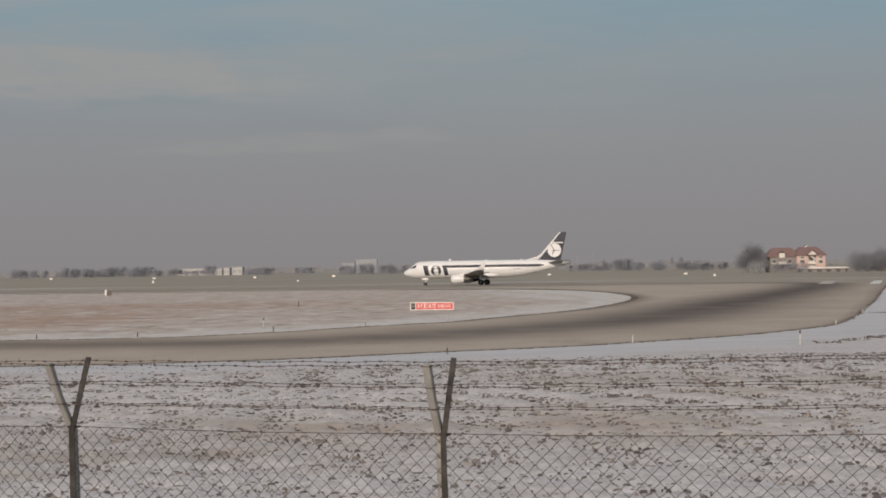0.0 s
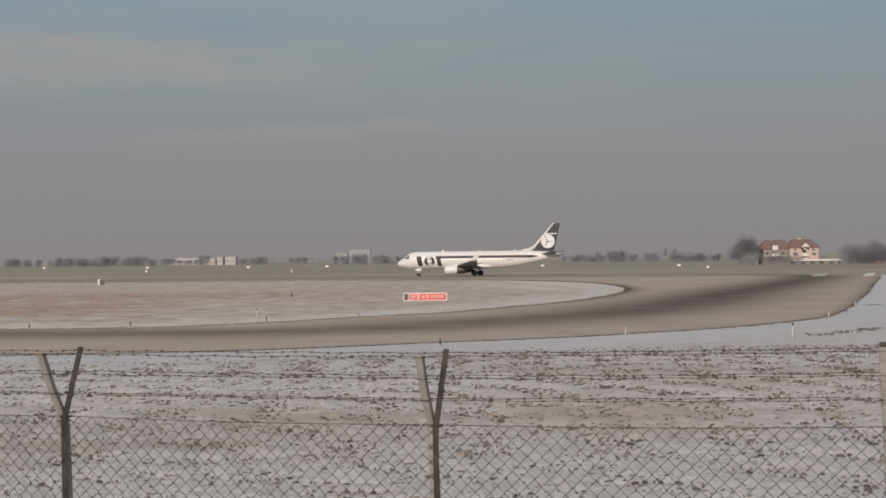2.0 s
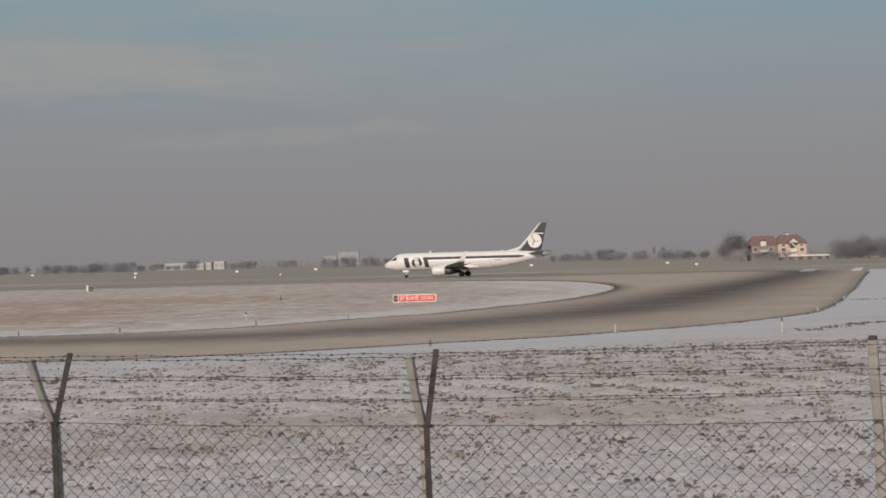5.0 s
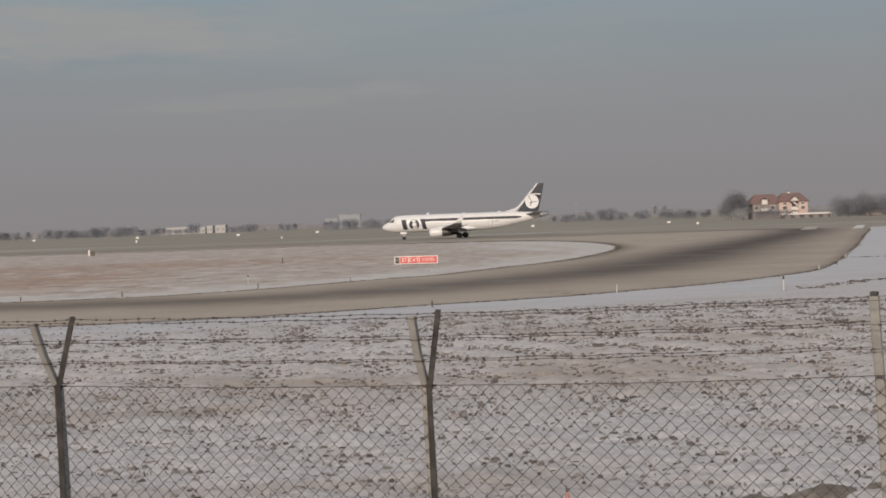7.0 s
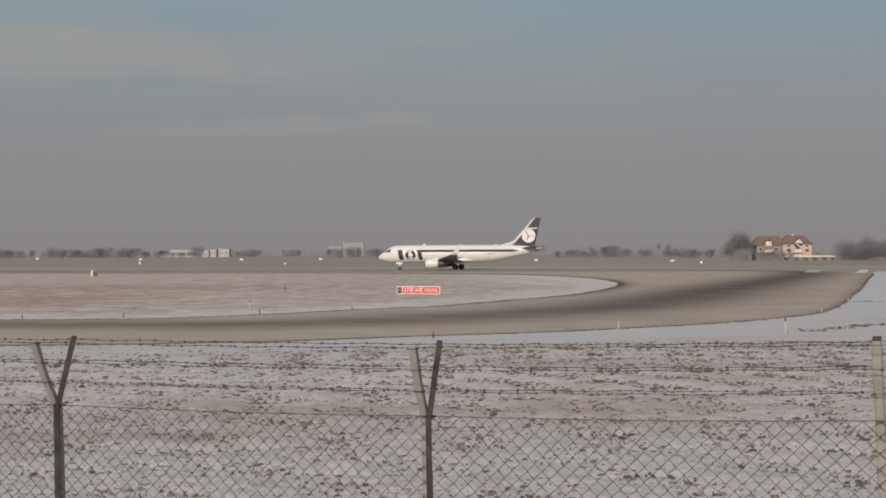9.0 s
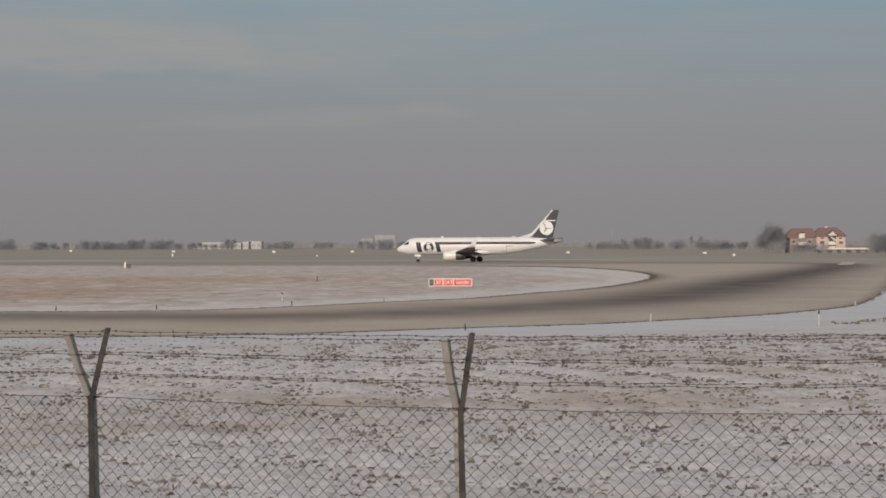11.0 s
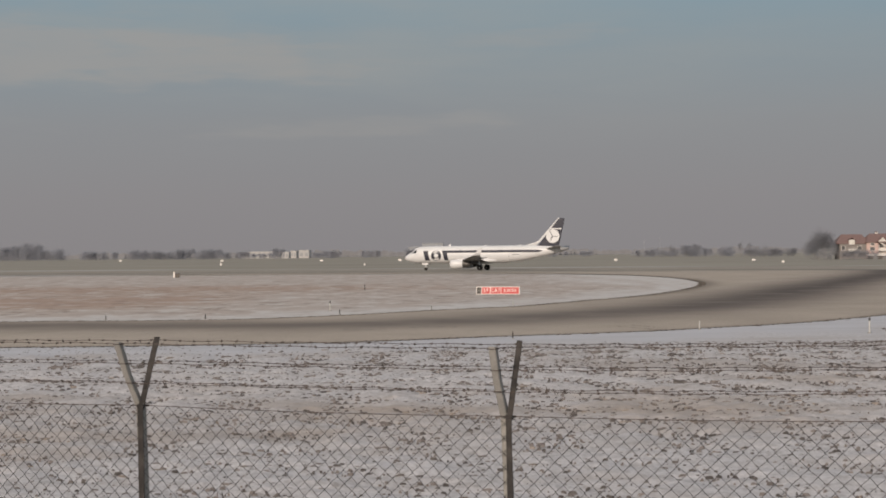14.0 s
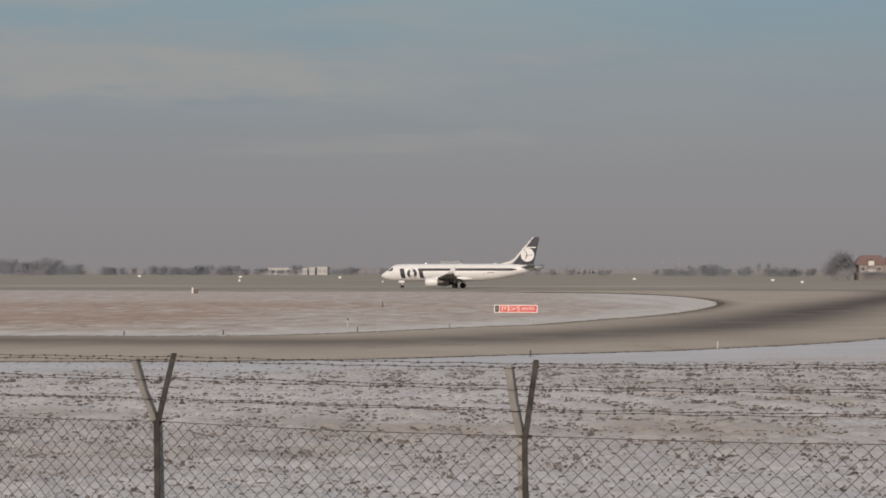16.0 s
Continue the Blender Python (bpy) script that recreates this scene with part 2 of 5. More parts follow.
M_BLACK = simple("black_sign_face", (0.03, 0.028, 0.025), (0.05, 0.045, 0.04), 0.5, 2)
M_SIGNWHITE = simple("white_sign_lettering", (0.80, 0.74, 0.70), (0.84, 0.79, 0.75), 0.5, 2)
M_CONCRETE = simple("weathered_concrete", (0.225, 0.213, 0.198), (0.325, 0.31, 0.285), 0.9, 7, bump=0.004, spread=(0.3, 0.7))
M_RUST = simple("dark_painted_steel", (0.036, 0.033, 0.032), (0.075, 0.067, 0.062), 0.9, 9, metal=0.0, spec=0.12, bump=0.002)
M_WIRE = simple("rusty_wire", (0.055, 0.045, 0.042), (0.13, 0.10, 0.085), 0.7, 12, metal=0.4)
M_MESHWIRE = simple("galvanised_mesh_wire", (0.06, 0.054, 0.051), (0.12, 0.108, 0.10), 0.6, 5, metal=0.4, local=False)
M_BARK = simple("bark", (0.20, 0.195, 0.20), (0.28, 0.272, 0.278), 0.95, 2)
# twigs tinted blue-grey: the air's haze is mixed into their colour
M_TWIG = Nodes("bare_twigs")
M_TWIG = M_TWIG.done(M_TWIG.mix(M_TWIG.island(), (0.20, 0.206, 0.232), (0.27, 0.275, 0.305)), 0.95, 0, 0.1)
# paler set for the far rows, with more distance haze in the colour
M_HAZETWIG = Nodes("hazed_twigs")
M_HAZETWIG = M_HAZETWIG.done(M_HAZETWIG.mix(M_HAZETWIG.island(), (0.25, 0.26, 0.298), (0.32, 0.328, 0.368)), 0.95, 0, 0.1)
M_PINK = simple("salmon_render", (0.55, 0.395, 0.355), (0.62, 0.455, 0.412), 0.9, 0.7)
M_DUN = simple("dun_render", (0.20, 0.178, 0.17), (0.27, 0.245, 0.232), 0.9, 0.7)
M_CREAM = simple("white_render", (0.62, 0.58, 0.54), (0.74, 0.71, 0.67), 0.9, 0.7)
M_ROOF = simple("red_brown_roof_tiles", (0.17, 0.108, 0.10), (0.235, 0.155, 0.143), 0.85, 2.5)
M_GREYROOF = simple("grey_sheet_roof", (0.45, 0.44, 0.43), (0.6, 0.59, 0.57), 0.6, 1)
M_FARWALL = simple("pale_factory_wall", (0.42, 0.405, 0.40), (0.50, 0.485, 0.475), 0.9, 0.1)
# block and far glazing kept pale and close in tone: haze coloured in
M_BLOCK = simple("grey_panel_block", (0.30, 0.312, 0.342), (0.335, 0.347, 0.375), 0.9, 0.1)
M_FARGLASS = simple("hazed_far_glazing", (0.28, 0.285, 0.30), (0.33, 0.333, 0.345), 0.5, 0.2)
M_PANE = simple("window_pane", (0.10, 0.095, 0.095), (0.15, 0.145, 0.145), 0.2, 1)
M_STAKE = simple("faded_red_paint", (0.42, 0.17, 0.13), (0.5, 0.24, 0.2), 0.7, 9)


# ---- mesh helpers ----
def mesh_ob(name, bm, mat, smooth=False):
    me = bpy.data.meshes.new(name)
    if smooth:
        for f in bm.faces:
            f.smooth = True
    bm.to_mesh(me)
    bm.free()
    me.materials.append(mat)
    return new(name, me)


def part(name, bm, mat, parent, label="", smooth=False):
    ob = mesh_ob(name, bm, mat, smooth)
    ob.parent = parent
    return tagged(ob, label)


def raw(name, verts, faces, mat, parent=None, smooth=False):
    me = bpy.data.meshes.new(name)
    me.from_pydata([tuple(v) for v in verts], [], faces)
    me.update()
    if smooth:
        me.polygons.foreach_set("use_smooth", [True] * len(me.polygons))
    me.materials.append(mat)
    ob = new(name, me)
    ob.parent = parent
    return ob


def thing(name, m, label, category, group=""):
    ob = new(name)
    ob.matrix_world = m
    ob.empty_display_size = 0.3
    return tagged(ob, label, category, group)


def box(bm, lo, hi, bevel=0.0):
    vs = [bm.verts.new((x, y, z)) for x in (lo[0], hi[0]) for y in (lo[1], hi[1]) for z in (lo[2], hi[2])]
    fs = [bm.faces.new([vs[i] for i in q]) for q in ((0, 1, 3, 2), (4, 6, 7, 5), (0, 4, 5, 1), (2, 3, 7, 6), (0, 2, 6, 4), (1, 5, 7, 3))]
    if bevel:
        edges = {e for f in fs for e in f.edges}
        bmesh.ops.bevel(bm, geom=list(edges), offset=bevel, segments=2, affect="EDGES", profile=0.5)
    return bm


def boxm(lo, hi, bevel=0.0):
    return box(bmesh.new(), lo, hi, bevel)


def tube(bm, pts, radii, sides=8, caps=True):
    """A swept tube through pts."""
    rings = []
    for i, p in enumerate(pts):
        p = Vector(p)
        d = (Vector(pts[min(i + 1, len(pts) - 1)]) - Vector(pts[max(i - 1, 0)])).normalized()
        a = d.cross(Vector((0, 0, 1)) if abs(d.z) < 0.9 else Vector((1, 0, 0))).normalized()
        b = d.cross(a)
        r = radii[i] if isinstance(radii, (list, tuple)) else radii
        rings.append([bm.verts.new(p + a * math.cos(2 * math.pi * k / sides) * r + b * math.sin(2 * math.pi * k / sides) * r) for k in range(sides)])
    for u, v in zip(rings, rings[1:]):
        for k in range(sides):
            bm.faces.new((u[k], u[(k + 1) % sides], v[(k + 1) % sides], v[k]))
    if caps:
        bm.faces.new(rings[0][::-1]), bm.faces.new(rings[-1])
    return bm


def loft(bm, rings, closed=True, caps=True):
    vs = [[bm.verts.new(p) for p in ring] for ring in rings]
    n = len(rings[0])
    for u, v in zip(vs, vs[1:]):
        for k in range(n if closed else n - 1):
            bm.faces.new((u[k], u[(k + 1) % n], v[(k + 1) % n], v[k]))
    if caps:
        bm.faces.new(vs[0][::-1]), bm.faces.new(vs[-1])
    bmesh.ops.recalc_face_normals(bm, faces=bm.faces)
    return bm


def spline(pts, n):
    """Catmull-Rom through a few control points, n samples."""
    P = np.array([pts[0]] + list(pts) + [pts[-1]], float)
    P[0], P[-1] = 2 * P[1] - P[2], 2 * P[-2] - P[-3]
    out = []
    for u in np.linspace(0, len(pts) - 1 - 1e-9, n):
        i = int(u)
        t = u - i
        a, b, c, d = P[i:i + 4]
        out.append(0.5 * (2 * b + (c - a) * t + (2 * a - 5 * b + 4 * c - d) * t * t + (3 * b - a - 3 * c + d) * t ** 3))
    return np.array(out)


def dist_to(curve, x, y):
    """Distance from points to a polyline, and the signed side (positive: left of it)."""
    best = np.full(np.shape(x), 1e9)
    side = np.zeros(np.shape(x))
    for (ax, ay), (bx, by) in zip(curve, curve[1:]):
        dx, dy = bx - ax, by - ay
        t = np.clip(((x - ax) * dx + (y - ay) * dy) / (dx * dx + dy * dy), 0, 1)
        ex, ey = x - ax - t * dx, y - ay - t * dy
        d = np.hypot(ex, ey)
        near = d < best
        best = np.where(near, d, best)
        side = np.where(near, np.sign(dx * (y - ay) - dy * (x - ax)), side)
    return best, side


def sstep(a, b, v):
    t = np.clip((v - a) / (b - a), 0, 1)
    return t * t * (3 - 2 * t)


# ---- the airfield's plan ----
TH = radians(12.3)
HEAD = np.array([-math.cos(TH), math.sin(TH)])        # runway direction, towards the left and away
SIDE = np.array([math.sin(TH), math.cos(TH)])         # across the runway, away from the viewer
RWY = np.array([0.0, 305.5])                          # a point on its centre line
OUTER_PTS = [(-160, 59), (-70, 55.5), (-35, 54), (-15.5, 53.9), (-7.2, 55.2), (-4.7, 56.2), (-2.8, 57.4), (0, 59.2), (2.8, 60.6), (5.5, 62.3), (8, 64.6),
                (10.6, 67), (13.5, 70.3), (17.4, 76.3), (19.2, 80), (21.5, 86.7), (24.6, 96.5), (28.8, 111), (35, 132), (46, 171),
                (56, 205.7), (66, 241), (70, 255)]
INNER_PTS = [(-160, 79), (-70, 77.5), (-35, 76), (-21, 75.8), (-15, 76), (-12, 77.2), (-8.1, 81.1), (-5, 85.7), (-2, 89.7), (0.6, 92.8), (4.4, 102),
                (8.3, 111), (11.3, 120.5), (15, 135.5), (17.8, 151), (19.3, 166), (19.7, 182), (18.8, 200), (16.2, 219), (11, 235), (1, 246), (-14, 251), (-38, 256), (-66, 262)]
OUTER, INNER = spline(OUTER_PTS, 150), spline(INNER_PTS + [(-200, 291)], 200)
TRACK = spline([(-160, 73), (-40, 70.8), (-20, 70.7), (-9.5, 69.5), (-4, 71.3), (0, 74.8), (6.2, 83), (9.8, 89.5), (15, 103.6), (18, 112.5), (23, 129), (30, 152),
                (39, 181), (47, 207), (53, 229), (57, 248), (55, 264), (44, 276), (28, 284), (5, 290), (-40, 300), (-200, 335)], 160)


def build_ground():
    def axis(parts):
        out = [parts[0][0]]
        for lo, hi, step in parts:
            out += list(np.linspace(lo, hi, max(2, int(round((hi - lo) / step)) + 1))[1:])
        return np.array(out)
    near_x = axis([(-95, -26, 1.0), (-26, -9, 0.3), (-9, 11, 0.12), (11, 27, 0.3), (27, 95, 1.0)])
    grow = 95 + 12 * (1.25 ** np.arange(1, 21) - 1) / 0.25
    grow = grow[grow < 4600]
    xs = np.concatenate([-grow[::-1], near_x, grow])
    near_y = axis([(-40, 12, 4.0), (12, 42, 0.14), (42, 62, 0.3), (62, 250, 1.3)])
    gy = 250 + 8 * (1.18 ** np.arange(1, 40) - 1) / 0.18
    gy = gy[gy < 4700]
    ys = np.concatenate([-40 - grow[::-1], near_y, gy])
    X, Y = np.meshgrid(xs, ys)
    Z = np.zeros_like(X)
    # frozen, trampled surface in the foreground
    amp = sstep(12, 15, Y) * (1 - sstep(47, 54, Y)) * (1 - sstep(22, 27, np.abs(X)))
    rough = np.random.RandomState(3)
    for s, a in ((2.2, 0.022), (0.8, 0.018), (0.35, 0.012)):
        for _ in range(7):
            th, ph = rough.uniform(0, 6.28, 2)
            kx, ky = math.cos(th) * 6.28 / s, math.sin(th) * 6.28 / s
            Z += a * amp * np.sin(kx * X + ky * Y + ph + 1.7 * np.sin(0.31 * kx * Y - 0.27 * ky * X)) / 2.2
    d_in, s_in = dist_to(INNER, X, Y)
    d_out, s_out = dist_to(OUTER, X, Y)
    inside = (s_in > 0) & (Y > 60)
    across = (X - RWY[0]) * SIDE[0] + (Y - RWY[1]) * SIDE[1]
    far = sstep(41, 54, across)
    clean = np.where(inside, (1 - sstep(2.0, 9.0, d_in + 0.8 * np.sin(X * 0.7) + 0.5 * np.sin(X * 1.9 + Y))) * 0.9, (1 - sstep(2.0, 8.0, d_out + 1.2 * np.sin(X * 0.9) + 0.7 * np.sin(X * 2.3))))
    tip = inside * sstep(0, 12, X) * sstep(140, 172, Y + 0.55 * X) * (0.72 + 0.25 * np.sin(0.8 * X + 0.11 * Y))
    clean = np.maximum(clean, tip)
    right = (~inside) * sstep(14, 24, X) * sstep(55, 71, Y) * (1 - sstep(217, 233, Y))
    clean = np.maximum(clean, right)
    nx, ny = len(xs), len(ys)
    idx = np.arange(nx * ny).reshape(ny, nx)
    quads = np.stack([idx[:-1, :-1], idx[:-1, 1:], idx[1:, 1:], idx[1:, :-1]], -1).reshape(-1, 4)
    me = bpy.data.meshes.new("ground")
    me.from_pydata(np.stack([X, Y, Z], -1).reshape(-1, 3).tolist(), [], quads.tolist())
    me.polygons.foreach_set("use_smooth", [True] * len(me.polygons))
    at = me.attributes.new("zone", "FLOAT_COLOR", "POINT")
    col = np.stack([inside * 1.0, clean, far, np.ones_like(far)], -1).reshape(-1)
    at.data.foreach_set("color", col)
    wave = 0.5 + 0.25 * np.sin(0.9 * X + 0.35 * Y) + 0.25 * np.sin(0.37 * X - 0.21 * Y + 2)
    tan = np.exp(-((Y - 30.5) / 3.6) ** 2) * (0.35 + 0.65 * wave) + 0.75 * np.exp(-((Y - 34 - 0.5 * X) / 3.5) ** 2) * sstep(1, 6, X) * wave
    rust = (np.exp(-((Y - 108) / 16) ** 2) * (1 - sstep(-26, -14, X)) + 0.75 * np.exp(-((Y - 150) / 22) ** 2) * (1 - 0.6 * sstep(-30, 5, X)))
    calm = (1 - sstep(-6, -1, X + 0.6 * np.sin(Y))) * sstep(33, 37, Y) + sstep(47, 52, Y + 0.4 * np.sin(2 * X))
    tu = me.attributes.new("turf", "FLOAT_COLOR", "POINT")
    tu.data.foreach_set("color", np.stack([np.clip(tan, 0, 1), np.clip(rust, 0, 1), np.clip(calm, 0, 1), np.ones_like(far)], -1).reshape(-1))
    me.materials.append(M_GROUND)
    me.update()
    ob = new("ground", me)
    tagged(ob, "flat airfield with thin snow, frozen clods and dead grass", "ground", kind="structure")


def strip(name, A, B, across_n, z, mat, label, category, centre, width, least=0.72):
    """A paved strip between two curves with the same number of samples."""
    n = len(A)
    V, F, W = [], [], []
    for i in range(n):
        for j in range(across_n + 1):
            f = j / across_n
            V.append((*(A[i] * (1 - f) + B[i] * f), z))
    V = np.array(V)
    d, _ = dist_to(centre, V[:, 0], V[:, 1])
    wear = np.exp(-(d / (width * (0.95 + 0.05 * sstep(-10, 20, V[:, 0])))) ** 2) * (least + (1 - least) * sstep(-12, 24, V[:, 0]))
    m = across_n + 1
    # earth and damp along the edges
    side = (V[:, 0] - RWY[0]) * SIDE[0] + (V[:, 1] - RWY[1]) * SIDE[1]
    if name == "runway":
        eg = 0.6 * np.exp(-((side + 40) / 5.5) ** 2) * (1 - sstep(-10, 20, V[:, 0]))
    else:
        tipness = sstep(4, 18, V[:, 0]) * (1 - sstep(30, 45, V[:, 0]))
        eg = 0.75 * np.exp(-(dist_to(INNER, V[:, 0], V[:, 1])[0] / (0.5 + 0.9 * tipness)) ** 2)
        eg = np.maximum(eg, 0.5 * np.exp(-(dist_to(OUTER, V[:, 0], V[:, 1])[0] / 0.5) ** 2))
        eg = eg * (1 - sstep(-54, -41, side))
    faces = [(i * m + j, i * m + j + 1, (i + 1) * m + j + 1, (i + 1) * m + j) for i in range(n - 1) for j in range(across_n)]
    ob = raw(name, V, faces, mat)
    at = ob.data.attributes.new("wear", "FLOAT_COLOR", "POINT")
    at.data.foreach_set("color", np.stack([wear, eg, eg * 0, eg * 0 + 1], -1).reshape(-1))
    if ob.data.polygons[0].normal.z < 0:
        ob.data.flip_normals()
    return tagged(ob, label, category, kind="structure")


def build_pavement():
    # taxiway: outer edge against the inner edge up to where it meets the runway
    n = 140
    inner = spline(INNER_PTS + [(-100, 270)], n)
    outer = spline(OUTER_PTS + [(76, 279.8)], n)
    strip("taxiway", inner, outer, 40, 0.02, M_TAXI, "curved beige concrete taxiway with dark rubber tracks", "taxiway", TRACK, 5.4)
    s = np.linspace(-140, 1000, 220)
    near = RWY + np.outer(s, HEAD) - 41 * SIDE
    far = RWY + np.outer(s, HEAD) + 41 * SIDE
    strip("runway", far, near, 48, 0.03, M_RUNWAY, "long grey-brown asphalt runway with rubber marks", "runway", TRACK, 4.0, 0.85)
    for x0, y0, x1, y1, w, mat in ((56.0, 238.6, 65.6, 275.6, 1.1, M_WORNPAINT), (61.2, 230.4, 73.1, 272.9, 0.75, M_PAINT)):
        bm = bmesh.new()
        bm.faces.new([bm.verts.new(q) for q in ((x0 - w, y0, 0.036), (x0 + w, y0, 0.036), (x1 + w, y1, 0.036), (x1 - w, y1, 0.036))])
        tagged(mesh_ob("runway_marking", bm, mat), "worn white painted bar on the runway", "marking", "runway markings", "structure")

    # tar-filled seams in the concrete
    for line in ([(-6.7, 65.0), (-5.9, 64.5), (-5.0, 65.4)], [(-4.1, 66.3), (-3.2, 66.8), (-2.2, 66.7)], [(4.3, 66.2), (5.1, 64.6), (6.0, 62.7)], [(5.0, 67.1), (5.4, 66.2), (5.8, 65.2)]):
        bm = bmesh.new()
        pts = spline(line, 12)
        vs = []
        for i, (x, y) in enumerate(pts):
            w = 0.09 + 0.07 * math.sin(i * 1.9)
            vs.append((bm.verts.new((x, y - w, 0.026)), bm.verts.new((x, y + w, 0.026))))
        for a, b in zip(vs, vs[1:]):
            bm.faces.new((a[0], b[0], b[1], a[1]))
        tagged(mesh_ob("pavement_seam", bm, M_TAR), "dark tar seam in the concrete taxiway", "seam", "taxiway seams", "structure")


build_ground()
build_pavement()


# ---- airliner ----
FUS = [(0.0, 2.50, 0.04, 0.04), (0.12, 2.51, 0.25, 0.26), (0.4, 2.54, 0.47, 0.5), (0.9, 2.60, 0.74, 0.78), (1.5, 2.68, 0.97, 1.02), (1.8, 2.79, 1.13, 1.11),
       (2.3, 2.95, 1.41, 1.23), (2.8, 3.04, 1.54, 1.33), (3.4, 3.09, 1.60, 1.41), (4.2, 3.115, 1.61, 1.47), (5.5, 3.12, 1.63, 1.505), (19.0, 3.12, 1.63, 1.505),
       (21.0, 3.17, 1.58, 1.48), (23.0, 3.30, 1.45, 1.40), (25.0, 3.47, 1.24, 1.24), (27.0, 3.65, 0.98, 1.0), (29.0, 3.84, 0.68, 0.70),
       (30.5, 3.98, 0.45, 0.44), (31.4, 4.06, 0.27, 0.25), (31.68, 4.08, 0.16, 0.14)]
FX = np.array(FUS)


def fus(d):
    """Centre height, half height and half width of the body d metres behind its nose."""
    return [float(np.interp(d, FX[:, 0], FX[:, k])) for k in (1, 2, 3)]


def skin(d, z, side, lift=0.012):
    zc, hh, hw = fus(d)
    y = hw * math.sqrt(max(0.0, 1 - ((z - zc) / hh) ** 2)) + lift
    return (-d, side * y, z)


def decal(bm, poly_fn, d0, d1, side, nx=24, nz=6):
    """A patch on the body's side: poly_fn(d) gives its lower and upper height."""
    grid = []
    for i in range(nx + 1):
        d = d0 + (d1 - d0) * i / nx
        lo, hi = poly_fn(d)
        grid.append([bm.verts.new(skin(d, lo + (hi - lo) * j / nz, side)) for j in range(nz + 1)])
    for a, b in zip(grid, grid[1:]):
        for j in range(nz):
            q = (a[j], b[j], b[j + 1], a[j + 1])
            bm.faces.new(q if side < 0 else q[::-1])
    return bm


def slab(bm, a, b, lo, hi, slant, side, n=6):
    """A slanted block on the body's side."""
    grid = [[bm.verts.new(skin(a + (b - a) * i / n - slant * j / n + slant / 2, lo + (hi - lo) * j / n, side)) for j in range(n + 1)] for i in range(n + 1)]
    for u, v in zip(grid, grid[1:]):
        for j in range(n):
            q = (u[j], v[j], v[j + 1], u[j + 1])
            bm.faces.new(q if side < 0 else q[::-1])


def foil(chord, thick, n=9):
    """Closed section in (x back, z), leading edge at 0."""
    up = []
    for i in range(n + 1):
        x = 0.5 * (1 - math.cos(math.pi * i / n))
        t = 5 * thick * (0.2969 * math.sqrt(x) - 0.126 * x - 0.3516 * x * x + 0.2843 * x ** 3 - 0.1036 * x ** 4)
        up.append((x * chord, t * chord))
    return up + [(x, -z * 0.8) for x, z in up[-2:0:-1]]


def wing_mesh(sections, vertical=False):
    """sections: (d of leading edge, y, z, chord, thickness)."""
    rings = []
    for d, y, z, c, t in sections:
        rings.append([(-(d + a), y + (b if vertical else 0), z + (0 if vertical else b)) for a, b in foil(c, t)])
    return loft(bmesh.new(), rings)


def disc_on(bm, centre, r, y, n=28):
    vs = [bm.verts.new((centre[0] + r * math.cos(2 * math.pi * k / n), y, centre[1] + r * math.sin(2 * math.pi * k / n))) for k in range(n)]
    bm.faces.new(vs)


def bar_on(bm, a, b, w, y):
    a, b = Vector(a), Vector(b)
    p = Vector((-(b - a).y, (b - a).x)).normalized() * w / 2
    bm.faces.new([bm.verts.new((v.x, y, v.y)) for v in (a + p, b + p, b - p, a - p)])


